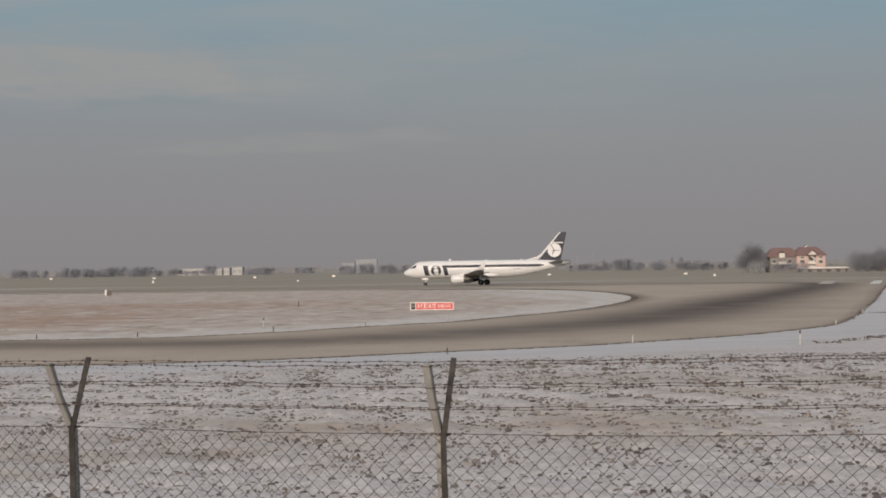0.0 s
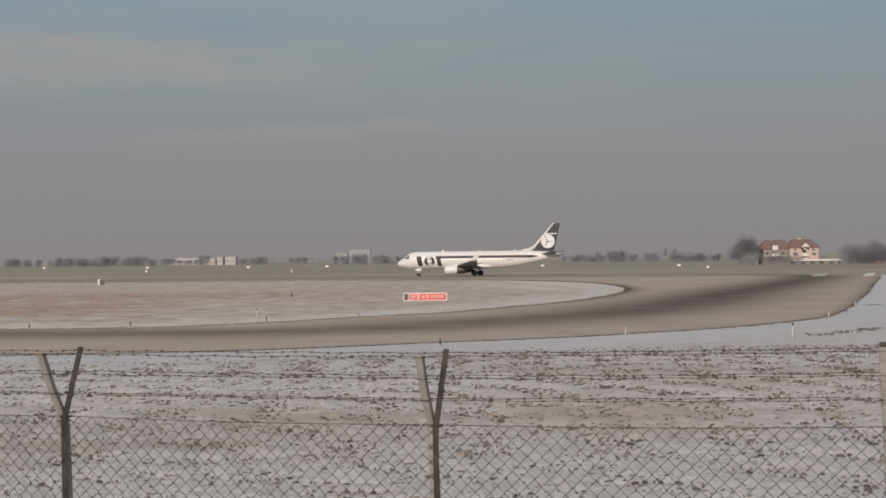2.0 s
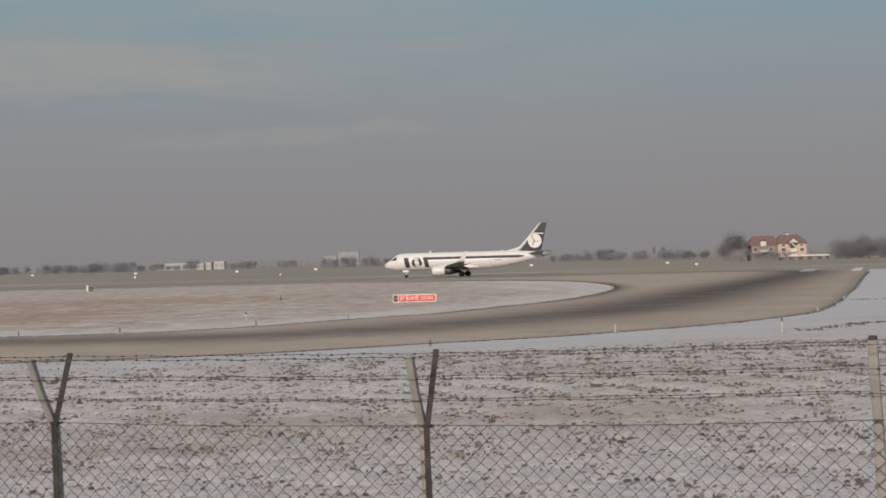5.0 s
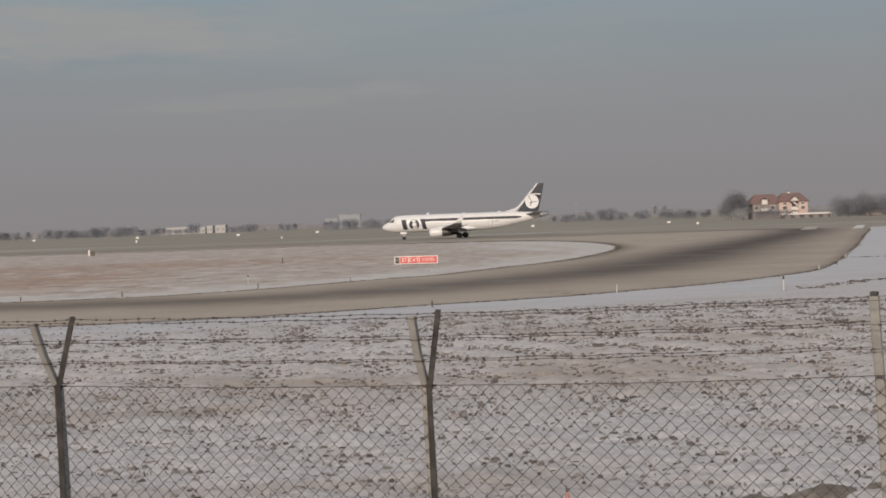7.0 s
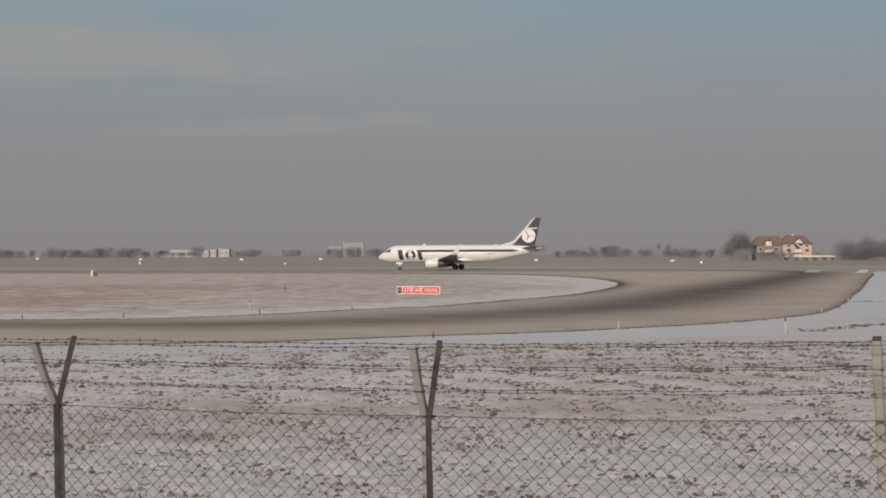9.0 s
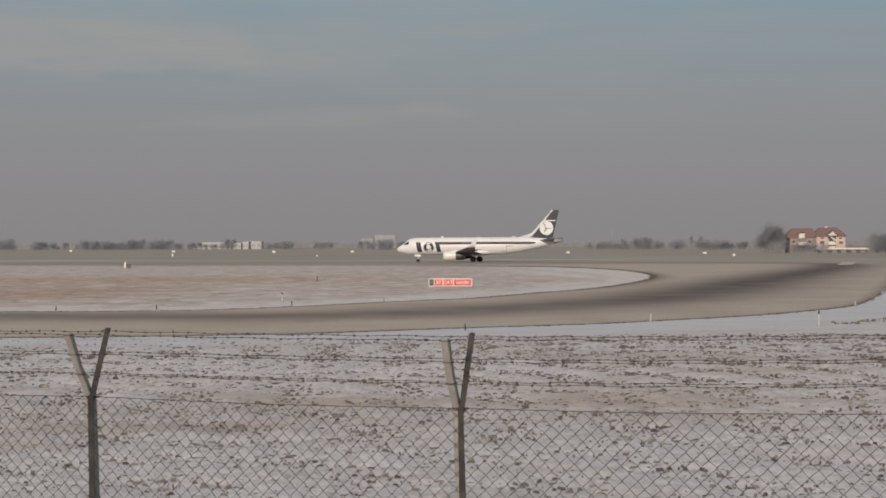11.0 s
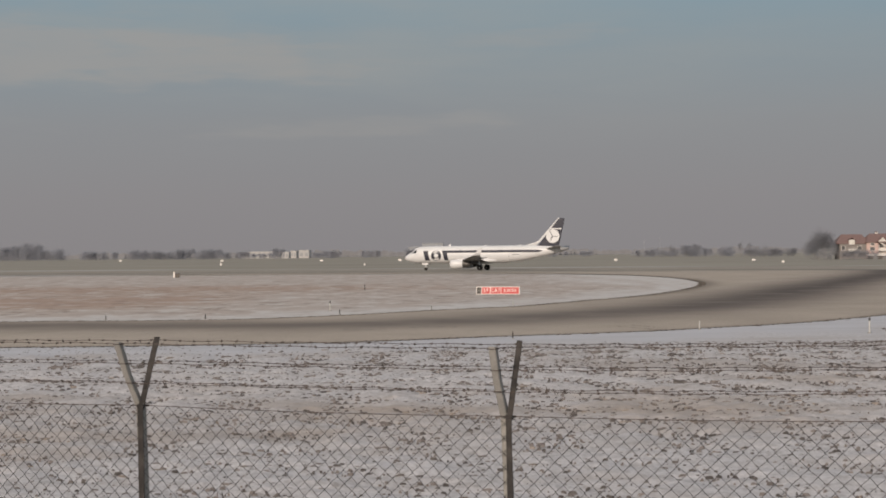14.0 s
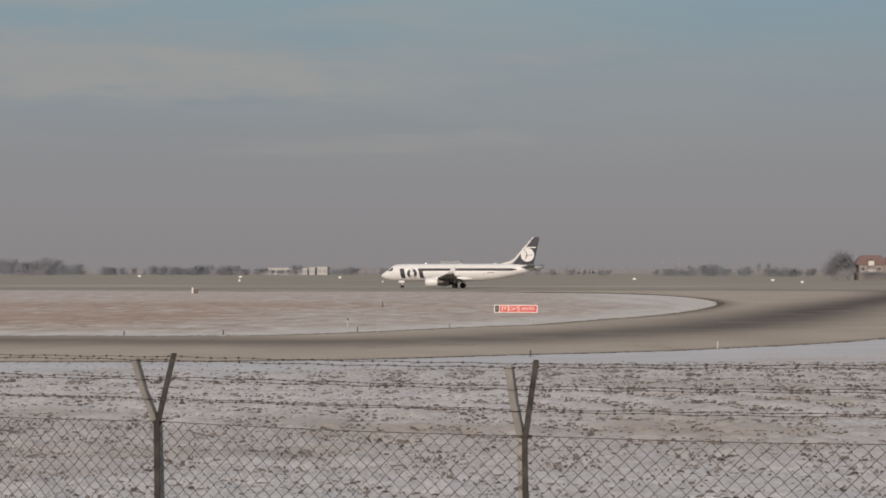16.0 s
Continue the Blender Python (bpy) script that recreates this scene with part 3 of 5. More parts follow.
def build_airliner():
    plane = thing("airliner", Matrix.Identity(4), "white twin-jet airliner with navy stripe and navy tail fin", "airplane")
    N = 36
    ds = np.unique(np.concatenate([FX[:, 0], np.linspace(5.5, 19, 10), np.linspace(19, 31, 13)]))
    rings = [[(-d, fus(d)[2] * math.cos(2 * math.pi * k / N), fus(d)[0] + fus(d)[1] * math.sin(2 * math.pi * k / N)) for k in range(N)] for d in ds]
    body = part("fuselage", loft(bmesh.new(), rings), M_WHITE, plane, smooth=True)
    part("belly_fairing", loft(bmesh.new(), [[(-d, w * math.cos(2 * math.pi * k / 24), 1.95 + h * math.sin(2 * math.pi * k / 24)) for k in range(24)]
         for d, w, h in ((9.6, 0.3, 0.1), (10.4, 1.2, 0.45), (11.5, 1.55, 0.62), (16.5, 1.55, 0.62), (18.0, 1.2, 0.42), (19.2, 0.3, 0.1))]), M_WHITE, plane, smooth=True)
    for s in (1, -1):
        bm = bmesh.new()
        decal(bm, lambda d: (3.42, 3.9), 7.7, 25.6, s, 44, 4)
        decal(bm, lambda d: (3.42 + 0.2 * max(0.0, d - 25.9), 3.9 - 0.14 * max(0.0, d - 25.9)), 25.602, 26.9, s, 6, 4)
        part("livery_stripe", bm, M_NAVY, plane, "dark navy stripe along the cabin windows")
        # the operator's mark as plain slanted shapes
        for a, b, lo, hi in ((4.2, 5.1, 2.03, 3.87), (7.95, 8.75, 2.03, 3.87)):
            bm = bmesh.new()
            slab(bm, a, b, lo, hi, 0.35, s)
            part("livery_block", bm, M_NAVY, plane)
        bm = bmesh.new()
        ring = []
        for k in range(24):
            a = 2 * math.pi * k / 24
            ring.append([bm.verts.new(skin(6.55 + r * 1.06 * math.cos(a), 2.93 + r * math.sin(a), s)) for r in (0.94, 0.42)])
        for k in range(24):
            q = (ring[k][0], ring[(k + 1) % 24][0], ring[(k + 1) % 24][1], ring[k][1])
            bm.faces.new(q)
        part("livery_ring", bm, M_NAVY, plane)
        bm = bmesh.new()
        decal(bm, lambda d: (3.38 + (d - 1.55) * 0.1, 3.46 + (d - 1.55) * 0.62), 1.55, 2.6, s, 8, 3)
        part("cockpit_window", bm, M_GLASSDARK, plane)
        bm = bmesh.new()
        decal(bm, lambda d: (3.02, 3.14), 21.2, 22.6, s, 6, 2)
        part("registration_bar", bm, M_WINGGREY, plane, "illegible grey registration bar")
        bm = bmesh.new()
        for a, b, lo, hi in ((20.6, 20.63, 2.1, 3.4), (21.38, 21.41, 2.1, 3.4), (20.6, 21.41, 2.07, 2.1)):
            decal(bm, lambda q: (lo, hi), a, b, s, 2, 4)
        part("door_outline", bm, M_WINGGREY, plane)
        # wing with winglet
        w = part("wing", wing_mesh([(10.9, s * 1.2, 1.75, 5.7, 0.13), (12.35, s * 4.4, 2.08, 3.75, 0.12), (16.2, s * 12.2, 2.85, 1.5, 0.10), (16.4, s * 12.55, 2.95, 1.35, 0.10)]),
                 M_WINGGREY, plane, smooth=True)
        part("winglet", wing_mesh([(16.45, s * 12.56, 2.95, 1.32, 0.09), (16.8, s * 12.8, 3.25, 1.1, 0.08), (17.75, s * 13.0, 4.25, 0.55, 0.08)]), M_WHITE, w)
        for y in (6.6, 9.0):
            d0 = 12.35 + (y - 4.4) * 0.494
            part("flap_fairing", tube(bmesh.new(), [(-(d0 + 1.2), s * y, 2.08 + (y - 4.4) * 0.1), (-(d0 + 2.2), s * y, 1.93 + (y - 4.4) * 0.1), (-(d0 + 3.6), s * y, 2.06 + (y - 4.4) * 0.1)], [0.05, 0.16, 0.04], 8), M_WINGGREY, w)
        # engine
        ey, ez = s * 4.3, 1.32
        prof = [(10.15, 0.62), (10.1, 0.70), (10.22, 0.77), (10.6, 0.84), (11.3, 0.86), (12.0, 0.80), (12.5, 0.68)]
        e = part("engine_nacelle", loft(bmesh.new(), [[(-d, ey + r * math.cos(2 * math.pi * k / 28), ez + r * math.sin(2 * math.pi * k / 28)) for k in range(28)] for d, r in prof], caps=False), M_WHITE, plane, "white engine nacelle", smooth=True)
        part("inlet_lip", loft(bmesh.new(), [[(-d, ey + r * math.cos(2 * math.pi * k / 28), ez + r * math.sin(2 * math.pi * k / 28)) for k in range(28)] for d, r in ((10.6, 0.6), (10.2, 0.61), (10.07, 0.66), (10.06, 0.71), (10.16, 0.765))], caps=False), M_METAL, e, "polished metal inlet lip", smooth=True)
        bm = bmesh.new()
        fan = bm.verts.new((-10.5, ey, ez))
        ringv = [bm.verts.new((-10.6, ey + 0.62 * math.cos(2 * math.pi * k / 28), ez + 0.62 * math.sin(2 * math.pi * k / 28))) for k in range(28)]
        for k in range(28):
            bm.faces.new((fan, ringv[k], ringv[(k + 1) % 28]))
        part("fan", bm, M_DARKMETAL, e)
        part("exhaust", loft(bmesh.new(), [[(-d, ey + r * math.cos(2 * math.pi * k / 24), ez + r * math.sin(2 * math.pi * k / 24)) for k in range(24)] for d, r in ((12.3, 0.66), (12.7, 0.62), (13.4, 0.5), (14.0, 0.4), (14.05, 0.2))]), M_DARKMETAL, e, "dark metal exhaust", smooth=True)
        part("pylon", loft(bmesh.new(), [[(-a, ey - 0.12, z), (-a, ey + 0.12, z), (-b, ey + 0.1, z), (-b, ey - 0.1, z)] for a, b, z in ((10.4, 13.0, 2.0), (11.6, 14.2, 2.25))]), M_WHITE, e)
        # tailplane
        part("tailplane", wing_mesh([(27.4, s * 0.5, 4.05, 2.7, 0.10), (30.1, s * 5.0, 4.55, 1.15, 0.09)]), M_WINGGREY, plane, smooth=True)
    # fin with dorsal fillet
    fin = part("tail_fin", wing_mesh([(25.6, 0, 4.3, 4.3, 0.09), (26.05, 0, 4.75, 3.85, 0.09), (29.75, 0, 9.6, 1.25, 0.085), (30.0, 0, 9.75, 0.95, 0.06)], True), M_NAVY, plane, "navy tail fin with round white emblem", smooth=True)
    part("leading_edge", wing_mesh([(22.9, 0, 4.6, 2.6, 0.05), (25.5, 0, 5.3, 0.75, 0.14), (26.1, 0, 5.65, 0.5, 0.24), (29.62, 0, 9.62, 0.3, 0.36), (29.8, 0, 9.78, 0.28, 0.2)], True), M_WHITE, plane, "white fin leading edge", smooth=True)
    for s in (1, -1):
        y = s * 0.19
        bm = bmesh.new()
        disc_on(bm, (-28.75, 6.4), 1.28, y)
        part("emblem_disc", bm, M_WHITE, fin, "plain white disc")
        bm = bmesh.new()
        for a, b, w in (((-28.15, 7.45), (-28.75, 6.3), 0.12), ((-28.75, 6.3), (-28.3, 5.6), 0.14), ((-28.75, 6.35), (-29.7, 6.35), 0.09), ((-28.3, 6.15), (-28.75, 6.4), 0.09)):
            bar_on(bm, a, b, w, y + s * 0.006)
        part("emblem_bars", bm, M_NAVY, fin)
        bm = bmesh.new()
        bar_on(bm, (-28.2, 7.8), (-30.42, 7.78), 0.2, y)
        part("fin_band", bm, M_WHITE, fin)
    for d, z0, h in ((8.6, 4.73, 0.33), (15.5, 4.73, 0.16), (22.2, 4.72, 0.22)):
        part("antenna", loft(bmesh.new(), [[(-(d + a), -0.03, z), (-(d + a), 0.03, z), (-(d + b), 0.03, z), (-(d + b), -0.03, z)] for a, b, z in ((0, 0.45, z0), (0.25, 0.5, z0 + h))]), M_WHITE, plane)
    part("tail_cone", loft(bmesh.new(), [[(-d, w * math.cos(2 * math.pi * k / 20), z + h * math.sin(2 * math.pi * k / 20)) for k in range(20)] for d, z, h, w in ((30.0, 3.94, 0.535, 0.53), (30.5, 3.985, 0.46, 0.45), (31.4, 4.065, 0.28, 0.26), (31.75, 4.085, 0.17, 0.15))]), M_WINGGREY, plane, "grey metal tail cone", smooth=True)
    # landing gear
    spin = []
    gear = part("nose_gear", tube(bmesh.new(), [(-4.2, 0, 1.8), (-4.15, 0, 0.35)], [0.11, 0.08], 10), M_WHITE, plane)
    box(bm := bmesh.new(), (-4.75, -0.42, 1.05), (-3.55, -0.36, 1.55), 0.01)
    box(bm, (-4.75, 0.36, 1.05), (-3.55, 0.42, 1.55), 0.01)
    part("gear_door", bm, M_WHITE, gear)
    for s in (1, -1):
        spin.append((wheel_mesh(0.31, 0.2), (-4.15, s * 0.22, 0.31), 0.31))
        leg = part("main_gear", tube(bmesh.new(), [(-15.2, s * 2.8, 2.0), (-15.4, s * 2.97, 0.52)], [0.16, 0.12], 10), M_METAL, plane)
        part("gear_stay", tube(bmesh.new(), [(-15.3, s * 1.6, 1.7), (-15.4, s * 2.9, 0.95)], 0.07, 8), M_METAL, leg)
        part("axle", tube(bmesh.new(), [(-15.4, s * 2.55, 0.52), (-15.4, s * 3.4, 0.52)], 0.07, 8), M_METAL, leg)
        for o in (-0.33, 0.33):
            spin.append((wheel_mesh(0.52, 0.34), (-15.4, s * (2.97 + o * s), 0.52), 0.52))
    for ob in plane.children:                      # the body rides low on its shock struts
        if not ob.name.startswith(("main_gear", "nose_gear")):
            ob.location.z -= 0.14
    wheels = []
    for (tb, rb), at, r in spin:
        ob = part("wheel", tb, M_TYRE, plane, "black rubber tyre on metal rim", True)
        ob.location = at
        part("rim", rb, M_RUST, ob)
        wheels.append((ob, at, r))
    return plane, wheels


def wheel_mesh(r, w):
    prof = [(-w * 0.32, r * 0.55), (-w * 0.5, r * 0.72), (-w * 0.5, r * 0.86), (-w * 0.34, r * 0.97), (0, r), (w * 0.34, r * 0.97), (w * 0.5, r * 0.86), (w * 0.5, r * 0.72), (w * 0.32, r * 0.55)]
    tyre = loft(bmesh.new(), [[(q * math.cos(2 * math.pi * k / 22), y, q * math.sin(2 * math.pi * k / 22)) for k in range(22)] for y, q in prof], caps=False)
    rim = bmesh.new()
    for sg in (-1, 1):
        c = rim.verts.new((0, sg * w * 0.2, 0))
        rr = [rim.verts.new((r * 0.56 * math.cos(2 * math.pi * k / 14), sg * w * 0.31, r * 0.56 * math.sin(2 * math.pi * k / 14))) for k in range(14)]
        for k in range(14):
            rim.faces.new((c, rr[k], rr[(k + 1) % 14]))
    return tyre, rim


AIRLINER, WHEELS = build_airliner()


# ---- perimeter fence ----
FDIR = Vector((0.9312, -0.3648, 0))
FNOR = Vector((0.3648, 0.9312, 0))
F0 = Vector((-0.003, 9.6, 0))
BAY = 2.577
TOPS = {-2: 2.01, -1: 2.023, 0: 2.032, 1: 2.088, 2: 2.13}


def ftop(s):
    """Height of the mesh's top wire s bays along the fence."""
    sag = 0.012 * math.sin(math.pi * (s - math.floor(s)))
    return float(np.interp(s, list(TOPS), list(TOPS.values()))) - sag


def arm_near(k):
    return ({-1: -0.004, 0: 0.022}.get(k, 0.0), -0.20, 0.42) if k != 1 else (-0.01, -0.03, 0.43)


def arm_far(k):
    return (-0.008, 0.20, 0.437) if k != 1 else (0.03, 0.16, 0.44)


def on_arm(s, f, near):
    k0 = math.floor(s)
    t = s - k0
    P = []
    for k in (k0, k0 + 1):
        k = max(-2, min(2, k))
        a = (-0.006, -0.20, 0.432) if near else (-0.008, 0.20, 0.43)
        base = F0 + FDIR * (BAY * k)
        P.append(base + FDIR * (a[0] * f) + FNOR * (a[1] * f) + Vector((0, 0, TOPS[k] + a[2] * f)))
    return P[0].lerp(P[1], t)


def build_fence():
    fence = thing("perimeter_fence", Matrix.Identity(4), "chain-link perimeter fence with Y-shaped barbed wire arms", "fence")
    rnd = random.Random(5)
    for k in range(-2, 3):
        b = F0 + FDIR * (BAY * k)
        m = Matrix.Translation(b) @ Matrix.Rotation(math.atan2(FDIR.y, FDIR.x), 4, "Z")
        lean = rnd.uniform(-0.02, 0.02)
        # square concrete post behind the mesh, its arm bent towards the viewer
        bm = bmesh.new()
        x0 = -0.05 if k != 1 else 0.0
        w = 0.0235 if k != 1 else 0.027
        def post(bmx, pts, hw, hd):
            rings = []
            for p in pts:
                rings.append([(p[0] + sx * hw, p[1] + sy * hd, p[2]) for sx, sy in ((-1, -1), (1, -1), (1, 1), (-1, 1))])
            return loft(bmx, rings)
        a = arm_near(k)
        post(bm, [(x0 + 0.05 + lean, 0.055, 0), (x0 + 0.01, 0.055, TOPS[k] - 0.35), (x0, 0.05, TOPS[k] - 0.02)], w, 0.028)
        bmesh.ops.bevel(bm, geom=bm.edges[:], offset=0.005, segments=1, affect="EDGES")
        bm.transform(m)
        cp = part("concrete_post", bm, M_CONCRETE, fence, "pale weathered concrete post")
        bm = post(bmesh.new(), [(x0, 0.045, TOPS[k] - 0.02), (x0 + a[0] * 0.5, a[1] * 0.5, TOPS[k] + a[2] * 0.5), (x0 + a[0], a[1], TOPS[k] + a[2])], w * 0.95, 0.024)
        bmesh.ops.bevel(bm, geom=bm.edges[:], offset=0.005, segments=1, affect="EDGES")
        bm.transform(m)
        part("near_arm", bm, M_CONCRETE, cp)
        for fr in (0.962, 0.656, 0.348) if k != 1 else ():
            q = (x0 + a[0] * fr, a[1] * fr + (0.0 if k != 1 else -0.02), TOPS[k] + a[2] * fr + 0.004)
            tb = boxm((q[0] - w - 0.002, q[1] - 0.027, q[2] - 0.003), (q[0] + w + 0.003, q[1] + 0.027, q[2] + 0.003), 0.001)
            tb.transform(m)
            part("tie", tb, M_WIRE, cp, "rusty wire tie")
        if k == 1:
            cb = boxm((-0.03, -0.06, TOPS[k] + 0.43), (0.012, 0.0, TOPS[k] + 0.452), 0.004)
            cb.transform(m)
            part("post_cap", cb, M_RUST, cp, "dark rusty cap")
            continue
        # dark steel angle in front, its arm bent away
        bm = bmesh.new()
        f = arm_far(k)
        def angle(pts, w):
            rings = []
            for p in pts:
                rings.append([(p[0] + q[0] * w, p[1] + q[1] * w, p[2]) for q in ((-1, -1), (1, -1), (1, -0.75), (-0.72, -0.75), (-0.72, 1), (-1, 1))])
            return rings
        wd = 0.018 if k == 0 else 0.021
        loft(bm, angle([(0.03 - lean, -0.02, 0), (0.012, -0.02, TOPS[k] * 0.6), (0, -0.015, TOPS[k] + 0.01)], wd))
        bm.transform(m)
        sp = part("steel_post", bm, M_RUST, fence, "dark rusty steel angle post")
        bm = loft(bmesh.new(), angle([(0, -0.01, TOPS[k] - 0.03), (f[0] * 0.5, f[1] * 0.5, TOPS[k] + f[2] * 0.5), (f[0], f[1], TOPS[k] + f[2])], wd))
        bm.transform(m)
        part("far_arm", bm, M_RUST, sp)
        bm = boxm((-0.028, -0.04, TOPS[k] - 0.01), (0.024, 0.04, TOPS[k] + 0.002), 0.003)
        bm.transform(m)
        part("clamp", bm, M_RUST, sp)
    # chain-link mesh: interlocked zigzag wires, one part a bay
    d = 0.087
    for bay in range(-2, 2):
        V, Fc = [], []
        n = 56
        for i in range(n):
            s0 = bay + i / n
            top = ftop(s0)
            rows = int((top - 0.06) / (d / 2))
            prev = None
            for j in range(rows + 1):
                sx = (i + (1.03 if (j % 2) ^ (i % 2) else -0.03)) / n
                wob = 0.004 * math.sin(j * 0.7 + i * 0.37) + 0.003 * math.sin(i * 1.9 + j * 2.3)
                p = F0 + FDIR * (BAY * (bay + sx) + wob) + FNOR * (0.004 if j % 2 else -0.004) + Vector((0, 0, top - j * d / 2))
                r = 0.0031
                ring = [p + FDIR * (r * math.cos(a)) + FNOR * (r * math.sin(a)) for a in (0.5, 2.6, 4.7)]
                V += ring
                if prev is not None:
                    q = len(V) - 6
                    Fc += [(q + u, q + (u + 1) % 3, q + 3 + (u + 1) % 3, q + 3 + u) for u in range(3)]
                prev = p
        raw("chain_link_panel", V, Fc, M_MESHWIRE, fence)
    bm = tube(bmesh.new(), [F0 + FDIR * (BAY * s) + Vector((0, -0.004, ftop(s))) for s in np.linspace(-2, 2, 81)], 0.0028, 6)
    part("top_wire", bm, M_WIRE, fence)
    # six barbed wires
    for near in (True, False):
        for f in (0.962, 0.656, 0.348):
            bm = bmesh.new()
            ph = rnd.uniform(0, 6)
            def at(s):
                p = on_arm(min(max(s, -1.999), 1.999), f, near)
                t = s - math.floor(s)
                return p + Vector((0, 0, -0.009 * 4 * t * (1 - t) * (0.4 + 0.6 * math.sin(ph + math.floor(s)) ** 2) + 0.003 * math.sin(s * 31 + ph)))
            tube(bm, [at(s) for s in np.linspace(-2, 1.999, 160)], 0.0021, 5)
            s = -1.99
            while s < 1.97:
                p = at(s)
                for _ in range(2):
                    v = Vector((rnd.uniform(-1, 1), rnd.uniform(-1, 1), rnd.uniform(-1, 1))).normalized() * rnd.uniform(0.009, 0.015)
                    tube(bm, [p - v, p + v], 0.0017, 3, False)
                tube(bm, [p - FDIR * 0.008, p + FDIR * 0.008], 0.005, 5)
                s += rnd.uniform(0.034, 0.046)
            part("barbed_wire", bm, M_WIRE, fence)


build_fence()


# ---- airfield signs and markers ----
def text_part(body, size, at, mat, parent, name="lettering"):
    cu = bpy.data.curves.new(name, "FONT")
    cu.body, cu.size, cu.align_x, cu.align_y = body, size, "CENTER", "CENTER"
    cu.extrude, cu.offset, cu.space_character = 0.004, 0.003, 1.18
    cu.materials.append(mat)
    ob = new(name, cu)
    ob.parent = parent
    ob.matrix_local = pose(*at, 90, 0, 0)
    return ob


def build_sign():
    base = Vector((-0.83, 117.8, 0))
    s = thing("taxiway_sign", Matrix.Translation(base) @ Matrix.Rotation(radians(-12), 4, "Z"), "long red mandatory airfield sign with white lettering", "sign")
    W, z0, z1 = 3.16, 0.11, 0.62
    x = -W / 2
    part("housing", boxm((-W / 2 - 0.03, -0.09, z0 - 0.03), (W / 2 + 0.03, 0.12, z1 + 0.03), 0.012), M_SIGNWHITE, s, "pale sign housing")
    for i in range(4):
        xx = -W / 2 + 0.3 + i * (W - 0.6) / 3
        part("leg", boxm((xx - 0.03, -0.03, -0.02), (xx + 0.03, 0.05, z0), 0.004), M_METAL, s)
    for word, w, mat in (("H", 0.38, M_BLACK), ("27", 0.64, M_RED), ("CAT", 0.80, M_RED), ("I/II/III", 1.34, M_RED)):
        p = part("sign_panel", boxm((x + 0.025, -0.108, z0 + 0.025), (x + w - 0.025, -0.088, z1 - 0.02), 0.003), mat, s, "black panel" if mat is M_BLACK else "red panel")
        text_part(word, 0.34, (x + w / 2, -0.112, (z0 + z1) / 2), M_SIGNWHITE if word != "H" else M_CONCRETE, p)
        x += w


def marker(name, x, y, h, r, mat, cap, label, group):
    ob = thing(name, Matrix.Translation((x, y, 0)), label, "marker", group)
    part("foot", tube(bmesh.new(), [(0, 0, -0.02), (0, 0, 0.03)], r * 2.2, 10), M_CONCRETE, ob)
    part("stake", tube(bmesh.new(), [(0, 0, 0.0), (0, 0, h * 0.5), (0.004, 0, h)], [r, r, r * 0.9], 10), mat, ob)
    if cap:
        part("lamp_head", tube(bmesh.new(), [(0, 0, h - 0.005), (0, 0, h + 0.02), (0, 0, h + 0.09), (0, 0, h + 0.11)], [r * 0.9, r * 1.15, r * 1.15, r * 0.7], 10), M_BLACK, ob, "dark lamp head")


build_sign()
for x, y, h, r, mat, cap in ((13.05, 59.6, 0.46, 0.032, M_DULLWHITE, True), (7.35, 63.4, 0.33, 0.026, M_DULLWHITE, False), (0.1, 57.4, 0.26, 0.02, M_RUST, False),
                             (-9.75, 88, 0.42, 0.036, M_DULLWHITE, True), (-8.6, 82, 0.26, 0.025, M_RUST, False), (-14.7, 78, 0.22, 0.025, M_RUST, False),
                             (-4.2, 87.4, 0.25, 0.03, M_CONCRETE, False), (0.2, 94.5, 0.3, 0.03, M_DULLWHITE, False), (-12.4, 139, 0.5, 0.035, M_RUST, False),
                             (-19.4, 77.4, 0.2, 0.025, M_RUST, False), (19.2, 79.6, 0.24, 0.03, M_DULLWHITE, False), (24.9, 96.6, 0.28, 0.035, M_DULLWHITE, False)):
    marker("edge_marker", x, y, h, r, mat, cap, "white taxiway edge stake" if mat is M_DULLWHITE else "small dull stake beside the taxiway", "taxiway edge markers")


def build_cabinet():
    c = thing("control_box", Matrix.Translation((-48.9, 237.0, 0)) @ Matrix.Rotation(radians(12), 4, "Z"), "metal control box, its sunlit end coloured white and shaded body dark", "box")
    # dark body and white end put the box's shaded and sunlit sides into colour
    part("body", boxm((-0.2, -0.4, 0), (0.5, 0.4, 0.66), 0.02), M_TAR, c)
    part("end_panel", boxm((-0.44, -0.45, 0.0), (-0.204, 0.4, 0.86), 0.01), M_SIGNWHITE, c, "box end coloured white for its sunlit side")
    part("lid", boxm((-0.2, -0.43, 0.66), (0.53, 0.43, 0.70), 0.01), M_BLOCK, c)


build_cabinet()


def build_light(x, y, w, h):
    c = thing("approach_light", Matrix.Translation((x, y, 0)), "small white light box on a short leg", "airfield light", "white lights beyond the runway")
    part("leg", tube(bmesh.new(), [(0, 0, 0), (0, 0, 0.35)], 0.06, 8), M_METAL, c)
    part("lamp_box", boxm((-w / 2, -0.25, 0.3), (w / 2, 0.25, 0.3 + h), 0.03), M_SIGNWHITE, c, "white lamp box")


for x, y, w, h in ((-274, 1136, 1.9, 1.0), (-162, 911, 1.7, 0.8), (-88.3, 495, 0.5, 0.7), (-91.2, 787, 1.4, 0.8), (-53, 787, 1.5, 0.8), (39, 597, 1.2, 0.6),
                   (77, 516, 1.1, 0.5), (68.5, 410, 0.6, 0.5), (-40.4, 453, 0.4, 0.4), (-390, 1097, 1.9, 1.0)):
    build_light(x, y, w, h)


